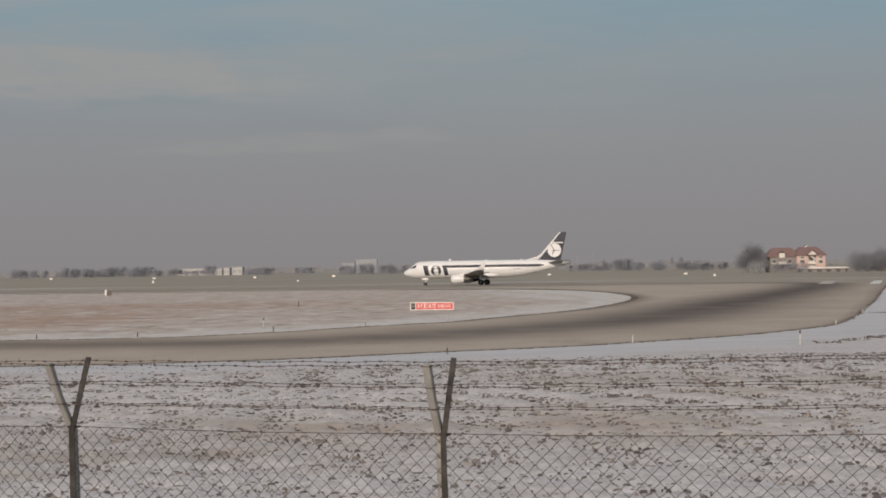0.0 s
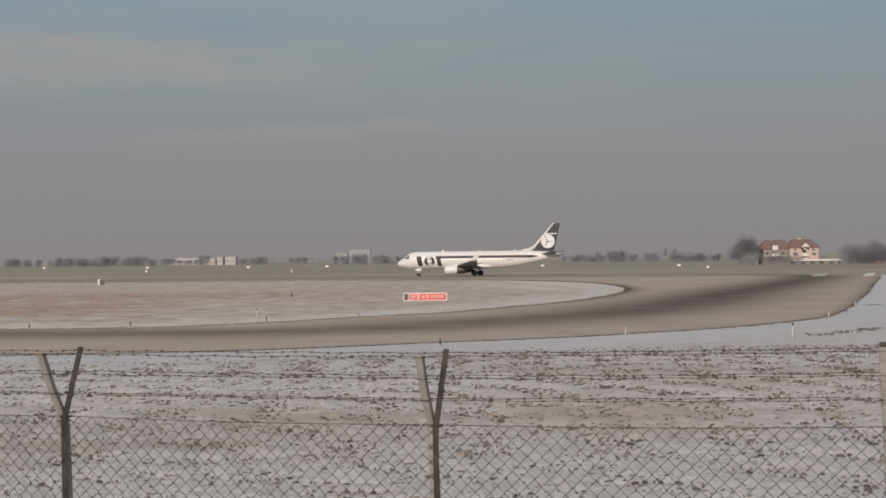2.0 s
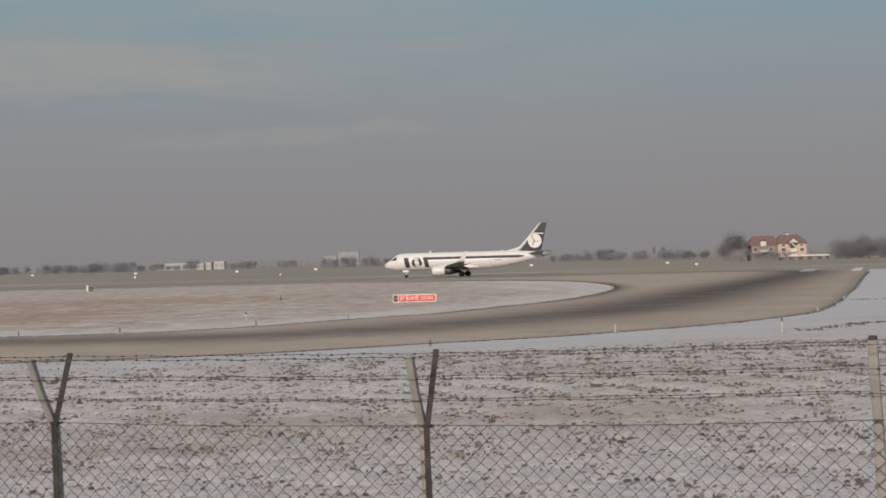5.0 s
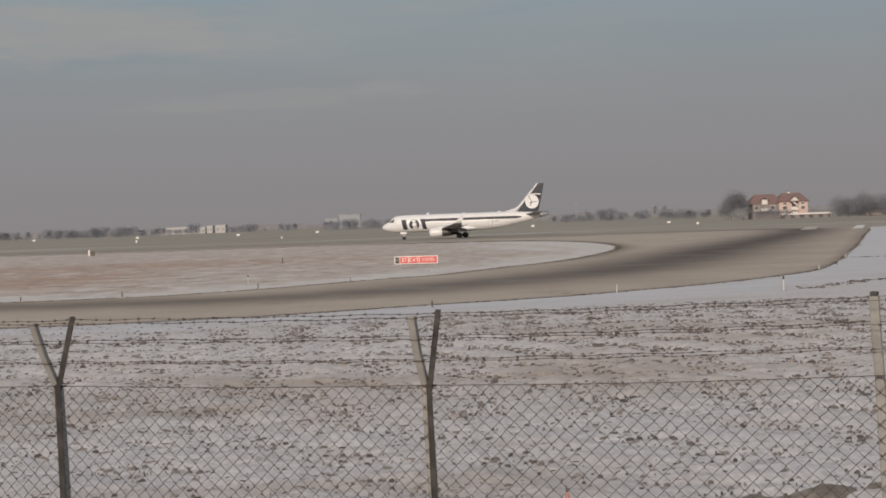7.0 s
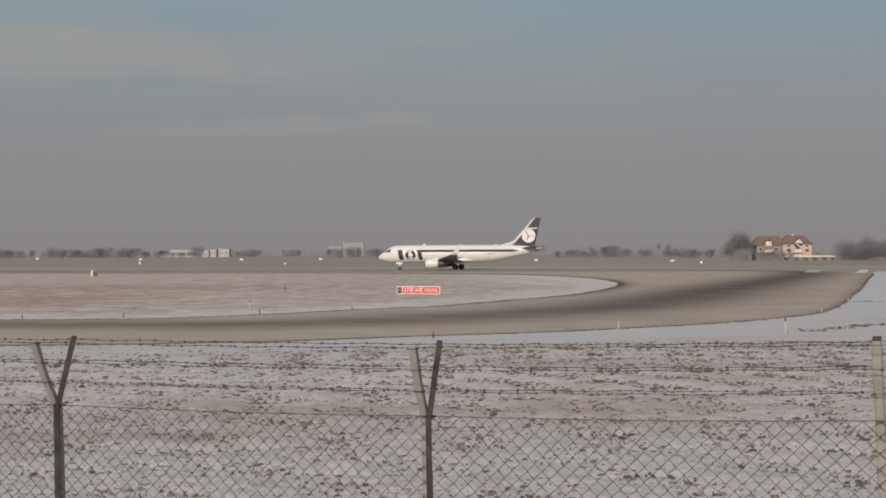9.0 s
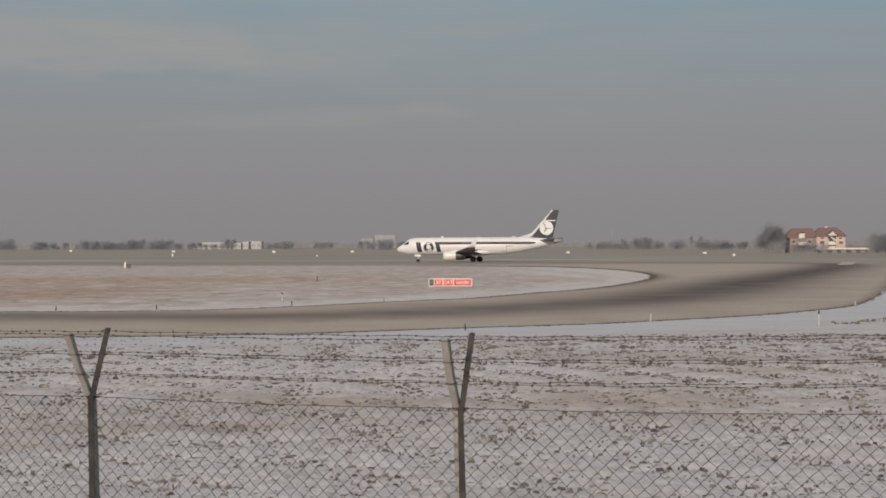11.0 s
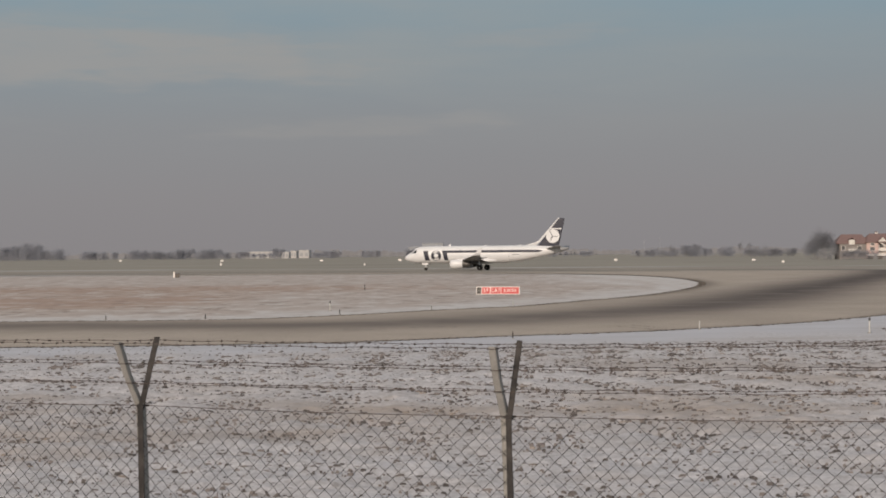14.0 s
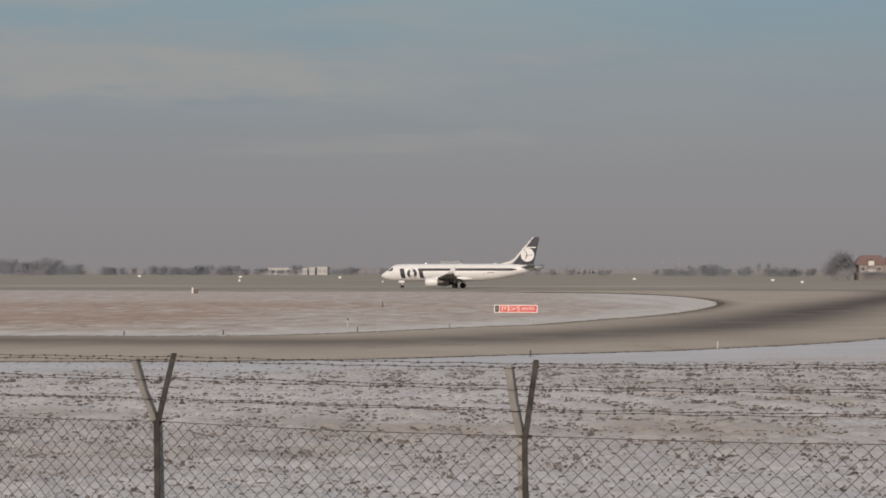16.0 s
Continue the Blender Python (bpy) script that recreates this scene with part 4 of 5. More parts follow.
M_HOAR = Nodes("hoary_twigs")
M_HOAR = M_HOAR.done(M_HOAR.mix(M_HOAR.island(), (0.28, 0.28, 0.295), (0.50, 0.495, 0.50)), 0.95, 0, 0.1)


# ---- distance: trees, houses, works ----
def nz(x, y, s, o=0.0):
    return 0.5 + 0.5 * noise.noise(Vector((x * s + o, y * s * 1.0 + o * 0.7, o)))


def tree_proto(seed, h, spread, twigs, mat, low=0.12, size=1.0, bush=False):
    """A bare winter tree: tapered trunk, limbs, and a ragged crown of many twigs. Built at the origin."""
    r = random.Random(seed)
    t = thing("tree", Matrix.Identity(4), "bare leafless winter tree with dense grey-brown twigs", "tree", "trees round the airfield")
    trunk = bmesh.new()
    lean = (r.uniform(-0.05, 0.05) * h, r.uniform(-0.05, 0.05) * h)
    spine = [(lean[0] * f * f, lean[1] * f * f, h * f * 0.8) for f in (0, 0.15, 0.35, 0.6, 0.85, 1.0)]
    tube(trunk, spine, [h * 0.022, h * 0.018, h * 0.015, h * 0.010, h * 0.005, h * 0.002], 7)
    part("trunk", trunk, M_BARK, t)
    ends = []
    for i in range(8):
        f = r.uniform(low + 0.08, 0.95)
        a = r.uniform(0, 6.283)
        p = Vector((lean[0] * f * f, lean[1] * f * f, h * f * 0.8))
        ln = spread * (1.05 - 0.55 * f) * r.uniform(0.6, 1.05)
        q = p + Vector((math.cos(a) * ln * 0.55, math.sin(a) * ln * 0.55, ln * r.uniform(0.15, 0.4)))
        e = p + Vector((math.cos(a + 0.2) * ln, math.sin(a + 0.2) * ln, ln * r.uniform(0.35, 0.8)))
        part("limb", tube(bmesh.new(), [p, q, e], [h * 0.009, h * 0.006, h * 0.002], 5), M_BARK, t)
        ends += [q, e, p.lerp(e, 0.7), e + Vector((r.gauss(0, 0.3), r.gauss(0, 0.3), r.gauss(0, 0.3))) * spread * 0.5]
    top = Vector((lean[0], lean[1], h * 0.82))
    if bush:                                   # suckers and low growth down to the ground
        for _ in range(16):
            a, q = r.uniform(0, 6.283), spread * r.uniform(0.1, 0.95)
            ends.append(Vector((math.cos(a) * q, math.sin(a) * q, h * r.uniform(0.1, 0.5))))
    lumps = []
    for e in ends + [top]:
        e.z = min(e.z, h * r.uniform(0.66, 0.88))
        lumps.append((e, min(spread * r.uniform(0.3, 0.58), max(0.6, (h - e.z) * 0.95))))
    V, F = [], []
    for _ in range(twigs):
        c, rad = r.choice(lumps)
        v = Vector((r.gauss(0, 1), r.gauss(0, 1), r.gauss(0, 0.9))).normalized() * rad * r.random() ** 0.36
        p = c + v
        if p.z < h * low * 0.6:
            continue
        d = (v + Vector((r.uniform(-1, 1), r.uniform(-1, 1), r.uniform(-0.2, 1.2))) * rad * 0.7).normalized() * h * r.uniform(0.04, 0.11) * size
        w = d.cross(Vector((r.uniform(-1, 1), r.uniform(-1, 1), r.uniform(-1, 1)))).normalized() * h * 0.0017 * size
        k = len(V)
        V += [p - w, p + w, p + d * 0.6 + w * 0.7, p + d, p + d * 0.6 - w * 0.7]
        F += [(k, k + 1, k + 2, k + 3, k + 4)]
    crown = raw("crown", V, F, mat, t)
    return t


PROTOS = [tree_proto(11, 10, 4.2, 4200, M_TWIG, 0.06, 1.0, True), tree_proto(12, 10, 3.6, 5600, M_TWIG, 0.05, 1.3), tree_proto(13, 10, 5.2, 5200, M_TWIG, 0.02, 1.0, True),
          tree_proto(14, 10, 2.0, 1300, M_TWIG, 0.1), tree_proto(15, 10, 5.0, 3000, M_HOAR, 0.02, 1.0, True),
          tree_proto(16, 10, 5.6, 5000, M_HAZETWIG, 0.02, 1.5, True), tree_proto(17, 10, 7.0, 5600, M_HAZETWIG, 0.02, 1.6, True)]
FIRST = set()
TR = random.Random(21)


def plant(kind, x, y, h, wide=1.0):
    ob = PROTOS[kind]
    m = Matrix.Translation((x, y, -0.02)) @ Matrix.Rotation(TR.uniform(0, 6.28), 4, "Z") @ Matrix.Diagonal((h / 10 * wide, h / 10 * wide, h / 10, 1))
    if kind in FIRST:
        copy_thing(ob, m @ Matrix.Diagonal((1 / ob.scale[0], 1 / ob.scale[1], 1 / ob.scale[2], 1)))
    else:
        FIRST.add(kind)
        ob.matrix_basis = m


def row(n, x0, x1, y0, y1, h0, h1, kinds, wide=1.0):
    for i in range(n):
        x = x0 + (x1 - x0) * (i + TR.uniform(0.2, 0.8)) / n
        plant(TR.choice(kinds), x, TR.uniform(y0, y1), TR.uniform(h0, h1), wide * TR.uniform(0.9, 1.15))


row(11, -690, -596, 2030, 2139, 17, 23, (5, 6), 0.9)
row(3, -590, -564, 2016, 2057, 13, 16, (5, 6), 1.1)
row(3, -548, -526, 2030, 2071, 10.5, 12, (5, 6), 1.2)
row(3, -524, -503, 2030, 2071, 10, 11.5, (5, 6), 1.2)
row(6, -484, -450, 2030, 2085, 11, 13, (5, 6), 1.2)
row(5, -449, -420, 2030, 2085, 9.5, 11, (5, 6), 1.2)
row(3, -420, -403, 2030, 2057, 11.5, 13.5, (5, 6), 1.1)
row(5, -397, -368, 2030, 2085, 11, 13, (5, 6), 1.2)
row(4, -362, -334, 2030, 2057, 8, 9.5, (5, 6), 1.2)
row(4, -330, -296, 2030, 2057, 6.5, 7.5, (5, 6), 1.2)
row(2, -336, -326, 2030, 2043, 9, 11, (5, 6), 1.1)
row(2, -294, -282, 2016, 2030, 12, 13.5, (5, 6), 1.0)
row(3, -236, -212, 2030, 2057, 9.5, 11, (5, 6), 1.2)
row(3, -184, -162, 2030, 2057, 9, 10, (5, 6), 1.2)
row(8, -90, -46, 1371, 1454, 7, 9.5, (5, 6), 1.1)
row(3, -44, -25, 1440, 1481, 6, 8, (5, 6), 1.1)
row(7, 95, 128, 1207, 1275, 4.5, 6.5, (5, 6), 1.2)
row(3, 128, 142, 1207, 1234, 8.5, 9.8, (5, 6), 1.1)
row(9, 138, 181, 1179, 1275, 6, 8, (5, 6), 1.2)
row(4, 139, 151, 946, 987, 6, 7.2, (0, 2), 1.1)
row(9, 150, 176, 946, 1015, 5, 6.8, (2, 1), 1.2)
row(2, 172, 178, 1207, 1221, 12, 13, (3,), 0.9)
row(2, 119, 124, 1207, 1221, 9, 11, (3,), 0.8)
row(5, 112.5, 119.5, 594, 612, 10.2, 12.2, (1,), 1.0)
row(3, 106, 114, 560, 573, 3.4, 5.0, (4,), 1.0)
row(6, 117.5, 128.5, 572, 582, 3.4, 4.6, (2,), 1.1)
row(10, 145.5, 158, 565, 592, 6.8, 8.2, (0, 2), 1.2)
row(2, 152, 156, 569, 576, 8.8, 9.4, (0,), 1.1)
row(14, 157, 184, 565, 603, 6.6, 8.6, (0, 2), 1.2)
row(9, -40, 90, 1509, 1646, 5, 7, (5, 6), 1.2)
row(5, -270, -240, 2139, 2194, 6, 8, (5, 6), 1.1)


def window(parent, x0, x1, z0, z1, y, frame_mat):
    w = part("window", boxm((x0 - 0.12, y - 0.06, z0 - 0.12), (x1 + 0.12, y + 0.1, z1 + 0.12), 0.02), frame_mat, parent)
    part("pane", boxm((x0, y - 0.09, z0), (x1, y - 0.055, z1)), M_PANE, w)
    part("sill", boxm((x0 - 0.18, y - 0.2, z0 - 0.2), (x1 + 0.18, y - 0.05, z0 - 0.12), 0.01), frame_mat, w)


def hip_roof(x0, x1, y0, y1, z0, z1, run, over=0.5):
    bm = bmesh.new()
    x0, x1, y0, y1 = x0 - over, x1 + over, y0 - over, y1 + over
    ym = (y0 + y1) / 2
    e = [bm.verts.new(p) for p in ((x0, y0, z0), (x1, y0, z0), (x1, y1, z0), (x0, y1, z0))]
    lo = [bm.verts.new((v.co.x, v.co.y, z0 - 0.25)) for v in e]
    r = [bm.verts.new((x0 + run, ym, z1)), bm.verts.new((x1 - run, ym, z1))]
    for q in ((e[0], e[1], r[1], r[0]), (e[2], e[3], r[0], r[1])):
        bm.faces.new(q)
    bm.faces.new((e[1], e[2], r[1])), bm.faces.new((e[3], e[0], r[0]))
    for k in range(4):
        bm.faces.new((lo[k], lo[(k + 1) % 4], e[(k + 1) % 4], e[k]))
    bm.faces.new(lo[::-1])
    return bm


def gable(x0, x1, y0, y1, z0, z1, over=0.3):
    """A roof whose gable end faces the field."""
    bm = bmesh.new()
    xm = (x0 + x1) / 2
    rings = [[(x0 - over, y, z0), (xm, y, z1), (x1 + over, y, z0), (x1 + over, y, z0 - 0.2), (xm, y, z1 - 0.25), (x0 - over, y, z0 - 0.2)] for y in (y0 - over, y1)]
    return loft(bm, rings)


def build_house():
    h = thing("villa", Matrix.Translation((131.5, 603.42, 0)), "large salmon and white villa with red-brown hipped roofs", "house")
    part("wall", boxm((-10.0, 0, 0), (-0.2, 9, 5.9), 0.03), M_DUN, h, "dun rendered wall")
    part("wall", boxm((-0.2, -0.6, 0), (4.0, 9, 6.3), 0.03), M_PINK, h, "salmon rendered wall")
    part("wall", boxm((4.0, 0.9, 0), (7.0, 9, 6.3), 0.03), M_CREAM, h)
    part("wall", boxm((7.0, -0.6, 0), (10.4, 9, 6.3), 0.03), M_PINK, h, "salmon rendered wall")
    part("roof", hip_roof(-10.6, 1.0, 0.2, 9, 5.9, 9.2, 2.6), M_ROOF, h)
    part("roof", hip_roof(-0.2, 10.4, -0.6, 9, 6.35, 9.4, 2.4), M_ROOF, h)
    g = part("gable_front", loft(bmesh.new(), [[(3.6, y, 6.3), (5.4, y, 8.1), (7.4, y, 6.3)] for y in (-1.0, 3.0)]), M_CREAM, h, "white gable")
    part("gable_roof", gable(3.5, 7.5, -1.1, 3.5, 6.35, 8.35), M_ROOF, g)
    d = part("dormer", boxm((-6.6, -0.5, 5.4), (-4.5, 3.5, 7.2), 0.03), M_CREAM, h, "bright white dormer")
    part("dormer_roof", gable(-6.6, -4.5, -0.6, 3.5, 7.2, 8.0), M_ROOF, d)
    part("balcony", boxm((-6.9, -1.4, 2.8), (-4.2, 0.0, 3.9), 0.03), M_CREAM, h)
    part("balcony", boxm((4.0, -0.4, 2.9), (7.0, 0.9, 3.8), 0.03), M_CREAM, h)
    part("stair_flank", loft(bmesh.new(), [[(4.5, y, 6.6), (7.4, y, 4.4), (7.4, y, 3.9), (4.5, y, 6.0)] for y in (-0.7, -0.45)]), M_CREAM, h, "white sloping parapet")
    for x0, x1, z0, z1, y in ((1.2, 2.5, 5.1, 5.75, -0.6), (1.0, 2.7, 3.2, 4.4, -0.6), (8.0, 9.2, 5.0, 5.7, -0.6), (8.0, 9.4, 3.2, 4.3, -0.6), (-9.2, -7.9, 3.4, 4.8, 0),
                              (-3.4, -1.9, 3.4, 4.8, 0), (4.7, 6.2, 4.2, 5.9, 0.9)):
        window(h, x0, x1, z0, z1, y, M_CREAM)
    for x, y in ((4.4, 4.5),):
        c = part("chimney", boxm((x - 0.45, y - 0.45, 7.5), (x + 0.45, y + 0.45, 9.9), 0.03), M_CREAM, h)
        part("chimney_cap", boxm((x - 0.6, y - 0.6, 9.9), (x + 0.6, y + 0.6, 10.1), 0.03), M_ROOF, c)
    s = thing("low_shed", Matrix.Translation((137.5, 586.96, 0)), "long low shed with pale flat sheet roof", "shed")
    part("wall", boxm((-8.6, 0, 0), (8.6, 4, 1.25), 0.02), M_TAR, s)
    part("roof", loft(bmesh.new(), [[(x, -0.5, 1.25), (x, 4.4, 1.7), (x, 4.4, 1.85), (x, -0.5, 1.62)] for x in (-9, 9)]), M_SIGNWHITE, s, "pale sheet roof")
    for k in range(5):
        part("door", boxm((-7.6 + k * 3.4, -0.06, 0.0), (-5.8 + k * 3.4, 0.02, 1.1), 0.01), M_BARK, s)
    c = thing("cottage", Matrix.Translation((172, 614.39, 0)), "small salmon cottage with red-brown gabled roof", "house")
    part("wall", boxm((-5, 0, 0), (5, 8, 3.4), 0.03), M_PINK, c)
    part("roof", hip_roof(-5, 5, 0, 8, 3.4, 6.0, 2.0), M_ROOF, c)
    window(c, -3, -1.6, 1.2, 2.5, 0, M_CREAM)
    window(c, 1.6, 3, 1.2, 2.5, 0, M_CREAM)


def works(x0, x1, y, h, floors, bays, mat, label):
    b = thing("works_hall", Matrix.Translation(((x0 + x1) / 2, y, 0)), label, "building", "far buildings")
    w = (x1 - x0) / 2
    part("wall", boxm((-w, 0, 0), (w, 24, h), 0.1), mat, b)
    part("roof", boxm((-w - 0.5, -0.5, h), (w + 0.5, 24.5, h + 0.6), 0.1), M_GREYROOF if mat is M_FARWALL else M_BLOCK, b)
    for f in range(floors):
        for k in range(bays):
            cx = -w + (k + 0.5) * 2 * w / bays
            hw = w / bays * 0.62
            z0 = h * (f + 0.3) / floors
            part("window", boxm((cx - hw, -0.1, z0), (cx + hw, 0.05, z0 + h / floors * 0.42)), M_FARGLASS, b)


def far_woods():
    """Hazy woods along the horizon: ragged overlapping crowns too many to count."""
    r = random.Random(77)
    V, F = [], []
    for _ in range(2600):
        x = r.uniform(-1900, 1900)
        y = r.uniform(3700, 4250)
        h = (4 + 20 * nz(x, 0, 0.006, 3) ** 1.5 + 6 * nz(x, 0, 0.03, 5)) * r.uniform(0.5, 1.0)
        w = h * r.uniform(0.3, 0.75)
        k = len(V)
        n = 9
        V.append((x, y, 0))
        for i in range(n):
            a = math.pi * i / (n - 1)
            q = r.uniform(0.75, 1.08)
            V.append((x + math.cos(a) * w * q, y + r.uniform(-0.6, 0.6), max(0.0, h * (0.28 + 0.72 * math.sin(a) * q))))
        F += [(k, k + 1 + i, k + 2 + i) for i in range(n - 1)]
    tagged(raw("far_woods", V, F, M_FARWOOD), "hazy grey woods along the horizon", "woods", kind="stuff")


# tone just under the sky's, so the haze sits in the base colour
M_FARWOOD = Nodes("far_wood")
M_FARWOOD = M_FARWOOD.done(M_FARWOOD.mix(M_FARWOOD.island(), (0.222, 0.222, 0.236), (0.248, 0.248, 0.262)), 0.95, 0, 0.0)
far_woods()
works(-377, -324, 2277, 9.2, 1, 6, M_FARWALL, "long pale factory hall with window band")
works(-321, -306, 2249, 8.5, 1, 3, M_FARWALL, "pale factory annex beside the hall")
works(-300, -292, 2222, 9.8, 1, 2, M_FARWALL, "small pale factory block")
works(-285, -271, 2194, 10.4, 1, 2, M_FARWALL, "white factory block with wide opening")
works(-136, -103, 2537, 21, 6, 9, M_BLOCK, "hazy grey housing block")
works(-160, -140, 2578, 16, 5, 6, M_BLOCK, "lower hazy grey housing block")
build_house()


def mast(x, y, h):
    m = thing("mast", Matrix.Translation((x, y, 0)), "thin grey steel mast", "mast", "masts behind the trees")
    part("pole", tube(bmesh.new(), [(0, 0, 0), (0, 0, h)], [0.22, 0.1], 8), M_BLOCK, m)
    part("crossarm", boxm((-0.9, -0.06, h * 0.88), (0.9, 0.06, h * 0.9), 0.01), M_BLOCK, m)


mast(102, 1234, 13)
mast(114, 1234, 15)


# ---- clods, tufts, verges ----
def clods(name, seed, n, mat, label, where, size, flat=0.35, gap=(0.3, 0.6)):
    """Small frozen lumps lying apart, each an uneven seven-sided cap."""
    r = random.Random(seed)
    V, F = [], []
    made, tries, taken = 0, 0, set()
    while made < n and tries < 60 * n:
        tries += 1
        y = 14.4 + 40.5 * r.random() ** 0.75
        x = r.uniform(-0.36, 0.34) * y
        cell = (int(x // gap[0]), int(y // gap[1]))
        if cell in taken or r.random() > where(x, y):
            continue
        taken.add(cell)
        made += 1
        s = size * (0.35 + 1.0 * r.random() ** 1.8) * (0.2 + y * 0.0206)
        a0, st, wd = r.uniform(0, 6.28), r.uniform(0.55, 1.1) * (0.55 + 0.45 * sstep(20, 38, y)), r.uniform(1.3, 2.5)
        k = len(V)
        for i in range(7):
            a = a0 + i * 0.8976
            q = s * r.uniform(0.45, 1.25)
            V.append((x + math.cos(a) * q * wd, y + math.sin(a) * q * st, -0.03))
        for i in range(7):
            a = a0 + i * 0.8976
            q = s * r.uniform(0.25, 0.8)
            V.append((x + math.cos(a) * q * wd, y + math.sin(a) * q * st, s * flat * r.uniform(0.5, 1.1) + 0.006))
        V.append((x, y, s * flat * r.uniform(0.9, 1.4) + 0.01))
        for i in range(7):
            j = (i + 1) % 7
            F += [(k + i, k + j, k + 7 + j, k + 7 + i), (k + 7 + i, k + 7 + j, k + 14)]
    ob = raw(name, V, F, mat)
    return tagged(ob, label, "soil", kind="stuff")


def dense(x, y):
    band = 0.2 + 1.0 * math.exp(-((y - 42) / 6.5) ** 2) + 0.12 * math.exp(-((y - 22) / 3) ** 2)
    smooth = 1 - 0.9 * (1 - sstep(-6, -1.5, x)) * sstep(32, 36, y)        # smoother snow on one side
    return band * smooth * (0.45 + 0.55 * sstep(0.25, 0.6, nz(x, y, 0.25, 4))) * (1 - sstep(47, 54, y - 0.25 * x))


def tan_where(x, y):
    return (math.exp(-((y - 30.9) / 4.4) ** 2) + 0.5 * math.exp(-((y - 45.3) / 5.5) ** 2) * sstep(2, 8, x)) * sstep(0.42, 0.6, nz(x, y, 0.16, 9)) + 0.02


# flat dark tone holds both the bare soil and the clods' small shadows
M_CLOD = Nodes("dark_clods")
M_CLOD = M_CLOD.done(M_CLOD.mix(M_CLOD.island(), (0.07, 0.064, 0.063), (0.21, 0.189, 0.182)), 0.95, 0, 0.2)
M_TAN = Nodes("tan_grass_clumps")
M_TAN = M_TAN.done(M_TAN.mix(M_TAN.island(), (0.17, 0.147, 0.13), (0.30, 0.262, 0.236)), 0.95, 0, 0.2)
clods("frozen_clods", 31, 12000, M_CLOD, "dark frozen earth clods poking through snow", dense, 0.043, 0.2, (0.17, 0.4))
clods("dead_grass_clumps", 32, 600, M_TAN, "tan dead grass clumps in thin snow", tan_where, 0.065, 0.1, (0.4, 0.7))
clods("scattered_clods", 33, 5000, M_CLOD, "scattered small earth clods in the snow", lambda x, y: 0.3 + 0.5 * dense(x, y), 0.024, 0.25, (0.15, 0.35))


def verge(name, curve, lo, hi, per_m, height, spread, label, seed):
    """Dead grass along a pavement edge, as short blades in clumps."""
    r = random.Random(seed)
    V, F = [], []
    for (ax, ay), (bx, by) in zip(curve, curve[1:]):
        if not (lo < ax < hi):
            continue
        ln = math.hypot(bx - ax, by - ay)
        for _ in range(int(ln * per_m + r.random())):
            t = r.random()
            cx, cy = ax + (bx - ax) * t + r.gauss(0, spread), ay + (by - ay) * t + r.gauss(0, spread)
            if r.random() < 1.3 * nz(cx, cy, 0.35, 2) - 0.2:
                continue
            for _ in range(4):
                a = r.uniform(0, 6.28)
                h = height * r.uniform(0.4, 1.2)
                w = 0.05 * r.uniform(0.6, 1.6)
                x, y = cx + r.gauss(0, 0.1), cy + r.gauss(0, 0.1)
                k = len(V)
                dx, dy = math.cos(a) * w, math.sin(a) * w
                V += [(x - dx, y - dy, 0), (x + dx, y + dy, 0), (x + dx * 0.5 + r.gauss(0, 0.04), y + dy * 0.5, h), (x - dx * 0.6, y - dy * 0.6 + r.gauss(0, 0.04), h * 0.8)]
                F.append((k, k + 1, k + 2, k + 3))
    return tagged(raw(name, V, F, M_TUFT), label, "grass", kind="stuff")


verge("inner_verge_grass", INNER, -60, 30, 26, 0.035, 0.14, "dark dead grass along the inner taxiway edge", 41)
verge("outer_verge_grass", OUTER, -30, 60, 9, 0.03, 0.06, "thin dead grass along the outer taxiway edge", 42)
verge("drain_edge_grass", [(24.9, 98.4), (26.4, 97.6), (28, 97), (31, 96)], 0, 40, 12, 0.05, 0.12, "thin dead grass along a drain in the snow", 44)
verge("snow_edge_grass", spline([(13.6, 60.9), (15.0, 62.3), (16.4, 64.2), (18.5, 66.7), (23, 71.3), (30, 79.5)], 30), 0, 40, 9, 0.06, 0.35, "ragged dead grass at the snow's edge", 43)


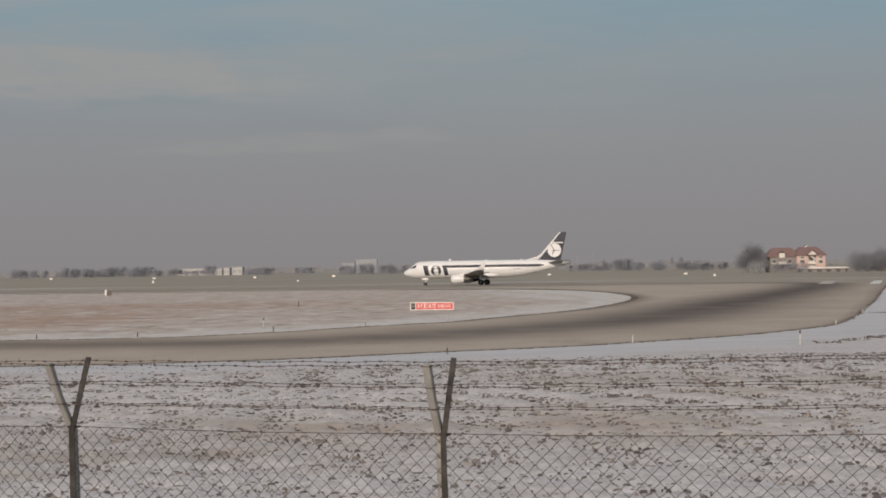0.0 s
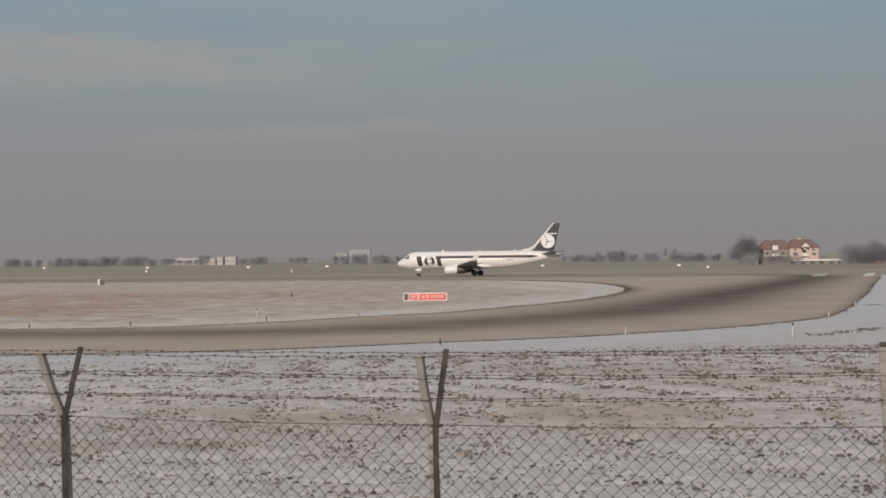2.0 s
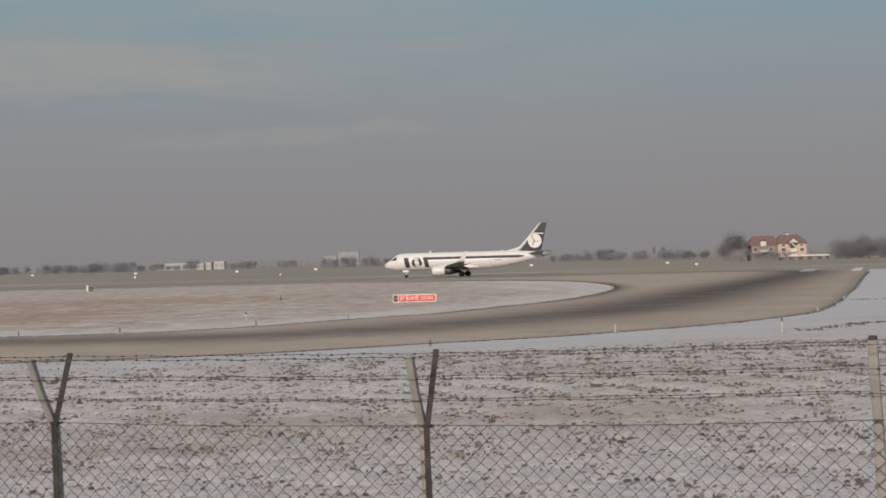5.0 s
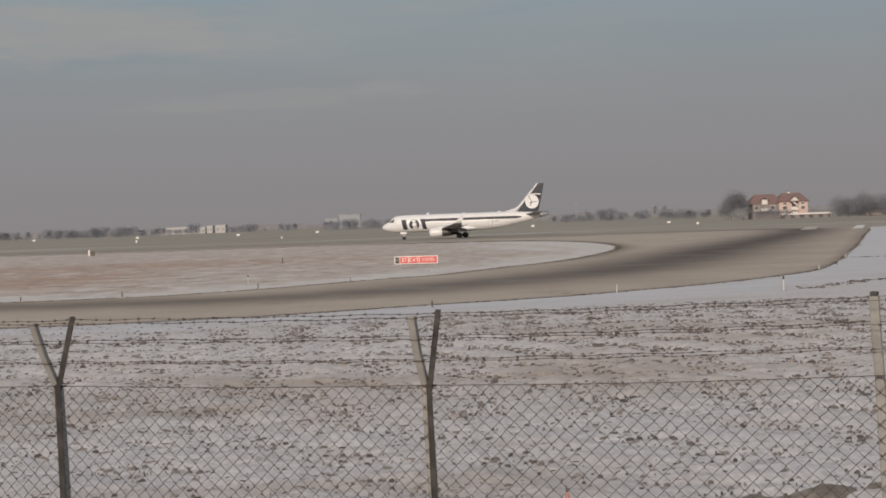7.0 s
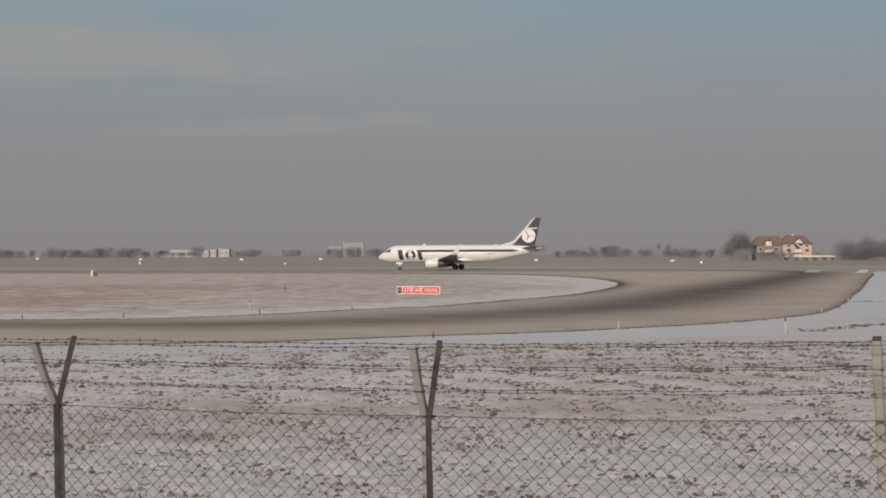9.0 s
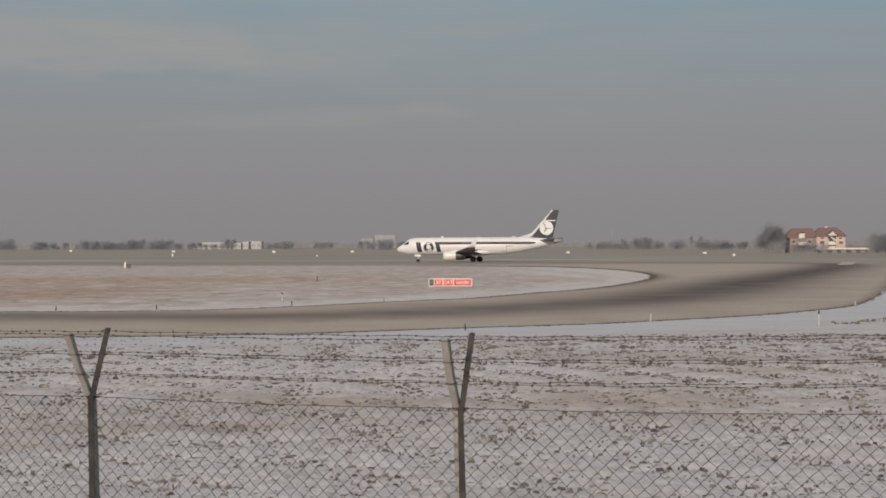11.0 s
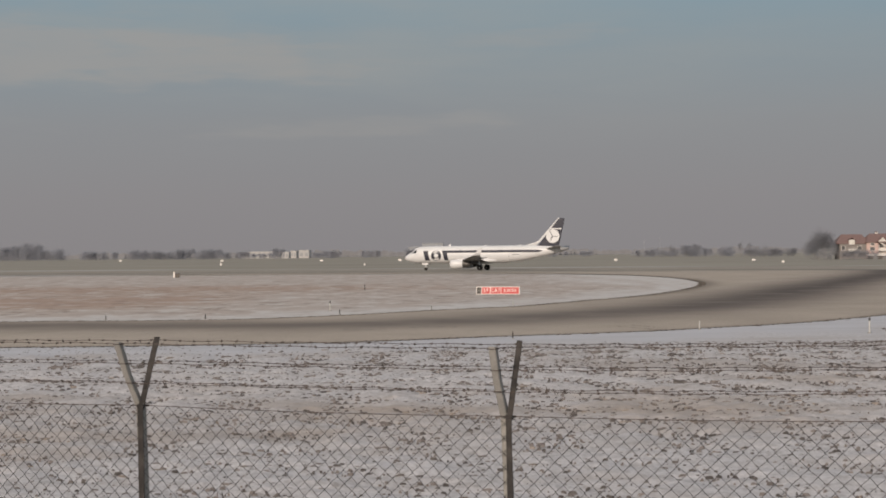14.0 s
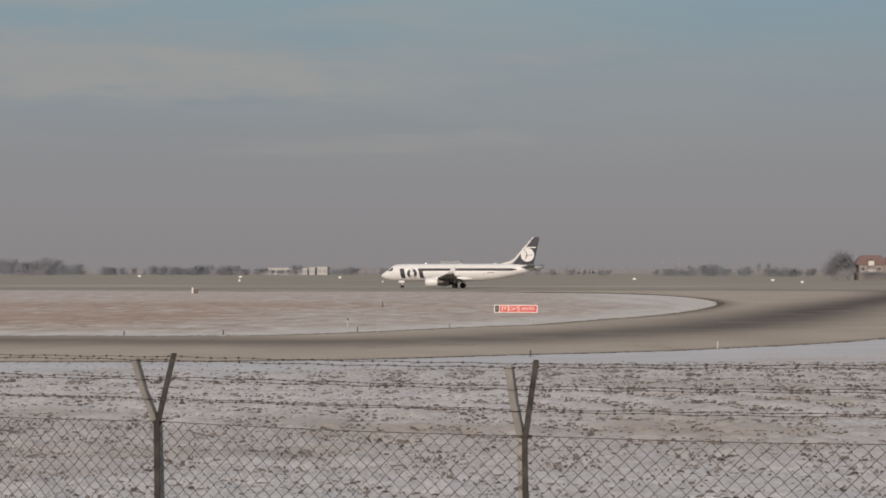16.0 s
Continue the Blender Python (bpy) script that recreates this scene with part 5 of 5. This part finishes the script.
def build_mound():
    r = random.Random(8)
    V, F = [], []
    nu, nv = 34, 12
    for i in range(nu + 1):
        u = i / nu
        cx, cy = 3.05 + 1.95 * u, 16.48 + 0.9 * u + 0.14 * math.sin(u * 9)
        wdt = 0.37 * (0.5 + 0.5 * math.sin(math.pi * min(1, u * 1.1)) + 0.2 * math.sin(u * 17))
        for j in range(nv + 1):
            v = j / nv * 2 - 1
            z = 0.15 * (1 - v * v) * (0.55 + 0.45 * math.sin(u * 13 + 0.7)) * math.sin(math.pi * max(0.02, min(0.98, u))) ** 0.5
            z += 0.03 * noise.noise(Vector((cx * 7, (cy + v) * 7, 1))) * (1 - v * v)
            V.append((cx - 0.2 * v * wdt, cy + v * wdt, z - 0.03))
    m = nv + 1
    F = [(i * m + j, i * m + j + 1, (i + 1) * m + j + 1, (i + 1) * m + j) for i in range(nu) for j in range(nv)]
    ob = raw("earth_mound", V, F, M_MOUND, smooth=True)
    tagged(ob, "low brown earth mound with melted snow rim", "mound")
    s = thing("marker_stake", Matrix.Translation((1.38, 16.57, 0)) @ Matrix.Rotation(radians(-14), 4, "Y"), "leaning faded red stake in the snow", "stake")
    part("stake", tube(bmesh.new(), [(0, 0, -0.05), (0, 0, 0.1), (0.01, 0, 0.2)], [0.028, 0.024, 0.012], 8), M_STAKE, s)
    part("stake_tip", tube(bmesh.new(), [(0.01, 0, 0.2), (0.012, 0, 0.235)], [0.012, 0.006], 8), M_RUST, s)


M_MOUND = simple("mound_earth", (0.13, 0.112, 0.095), (0.27, 0.235, 0.195), 0.95, 3, bump=0.02, local=False)
build_mound()


def motions():
    T = [0, 2.5, 3.5, 6, 6.5, 7, 7.5, 8, 8.5, 9, 9.5, 12, 12.5, 13, 13.5, 14, 14.5, 15, 15.5, 16]
    S = [0, 0.01, 0.05, 0.58, 0.77, 1.0, 1.25, 1.58, 1.96, 2.41, 2.88, 7.08, 8.27, 9.63, 11.15, 12.82, 14.64, 16.62, 18.78, 21.14]
    times = [i / 10 for i in range(161)]
    slope = np.gradient(np.array(S), np.array(T))
    dense = []
    for t in times:                                      # cubic between the known positions
        i = max(0, min(len(T) - 2, int(np.searchsorted(T, t, side="right")) - 1))
        h = T[i + 1] - T[i]
        u = (t - T[i]) / h
        dense.append(S[i] * (1 + 2 * u) * (1 - u) ** 2 + S[i + 1] * u * u * (3 - 2 * u) + h * u * (1 - u) * (slope[i] * (1 - u) - slope[i + 1] * u))
    rows = []
    for t, s in zip(times, dense):
        p = RWY + HEAD * (7.56 + s)
        rows.append((t, pose(p[0], p[1], 0.03, 0, 0, 180 - 12.3)))
    walk(AIRLINER, rows)
    for ob, at, r in WHEELS:
        walk(ob, [(t, pose(*at, 0, math.degrees(s / r), 0)) for t, s in zip(times, dense)])


motions()
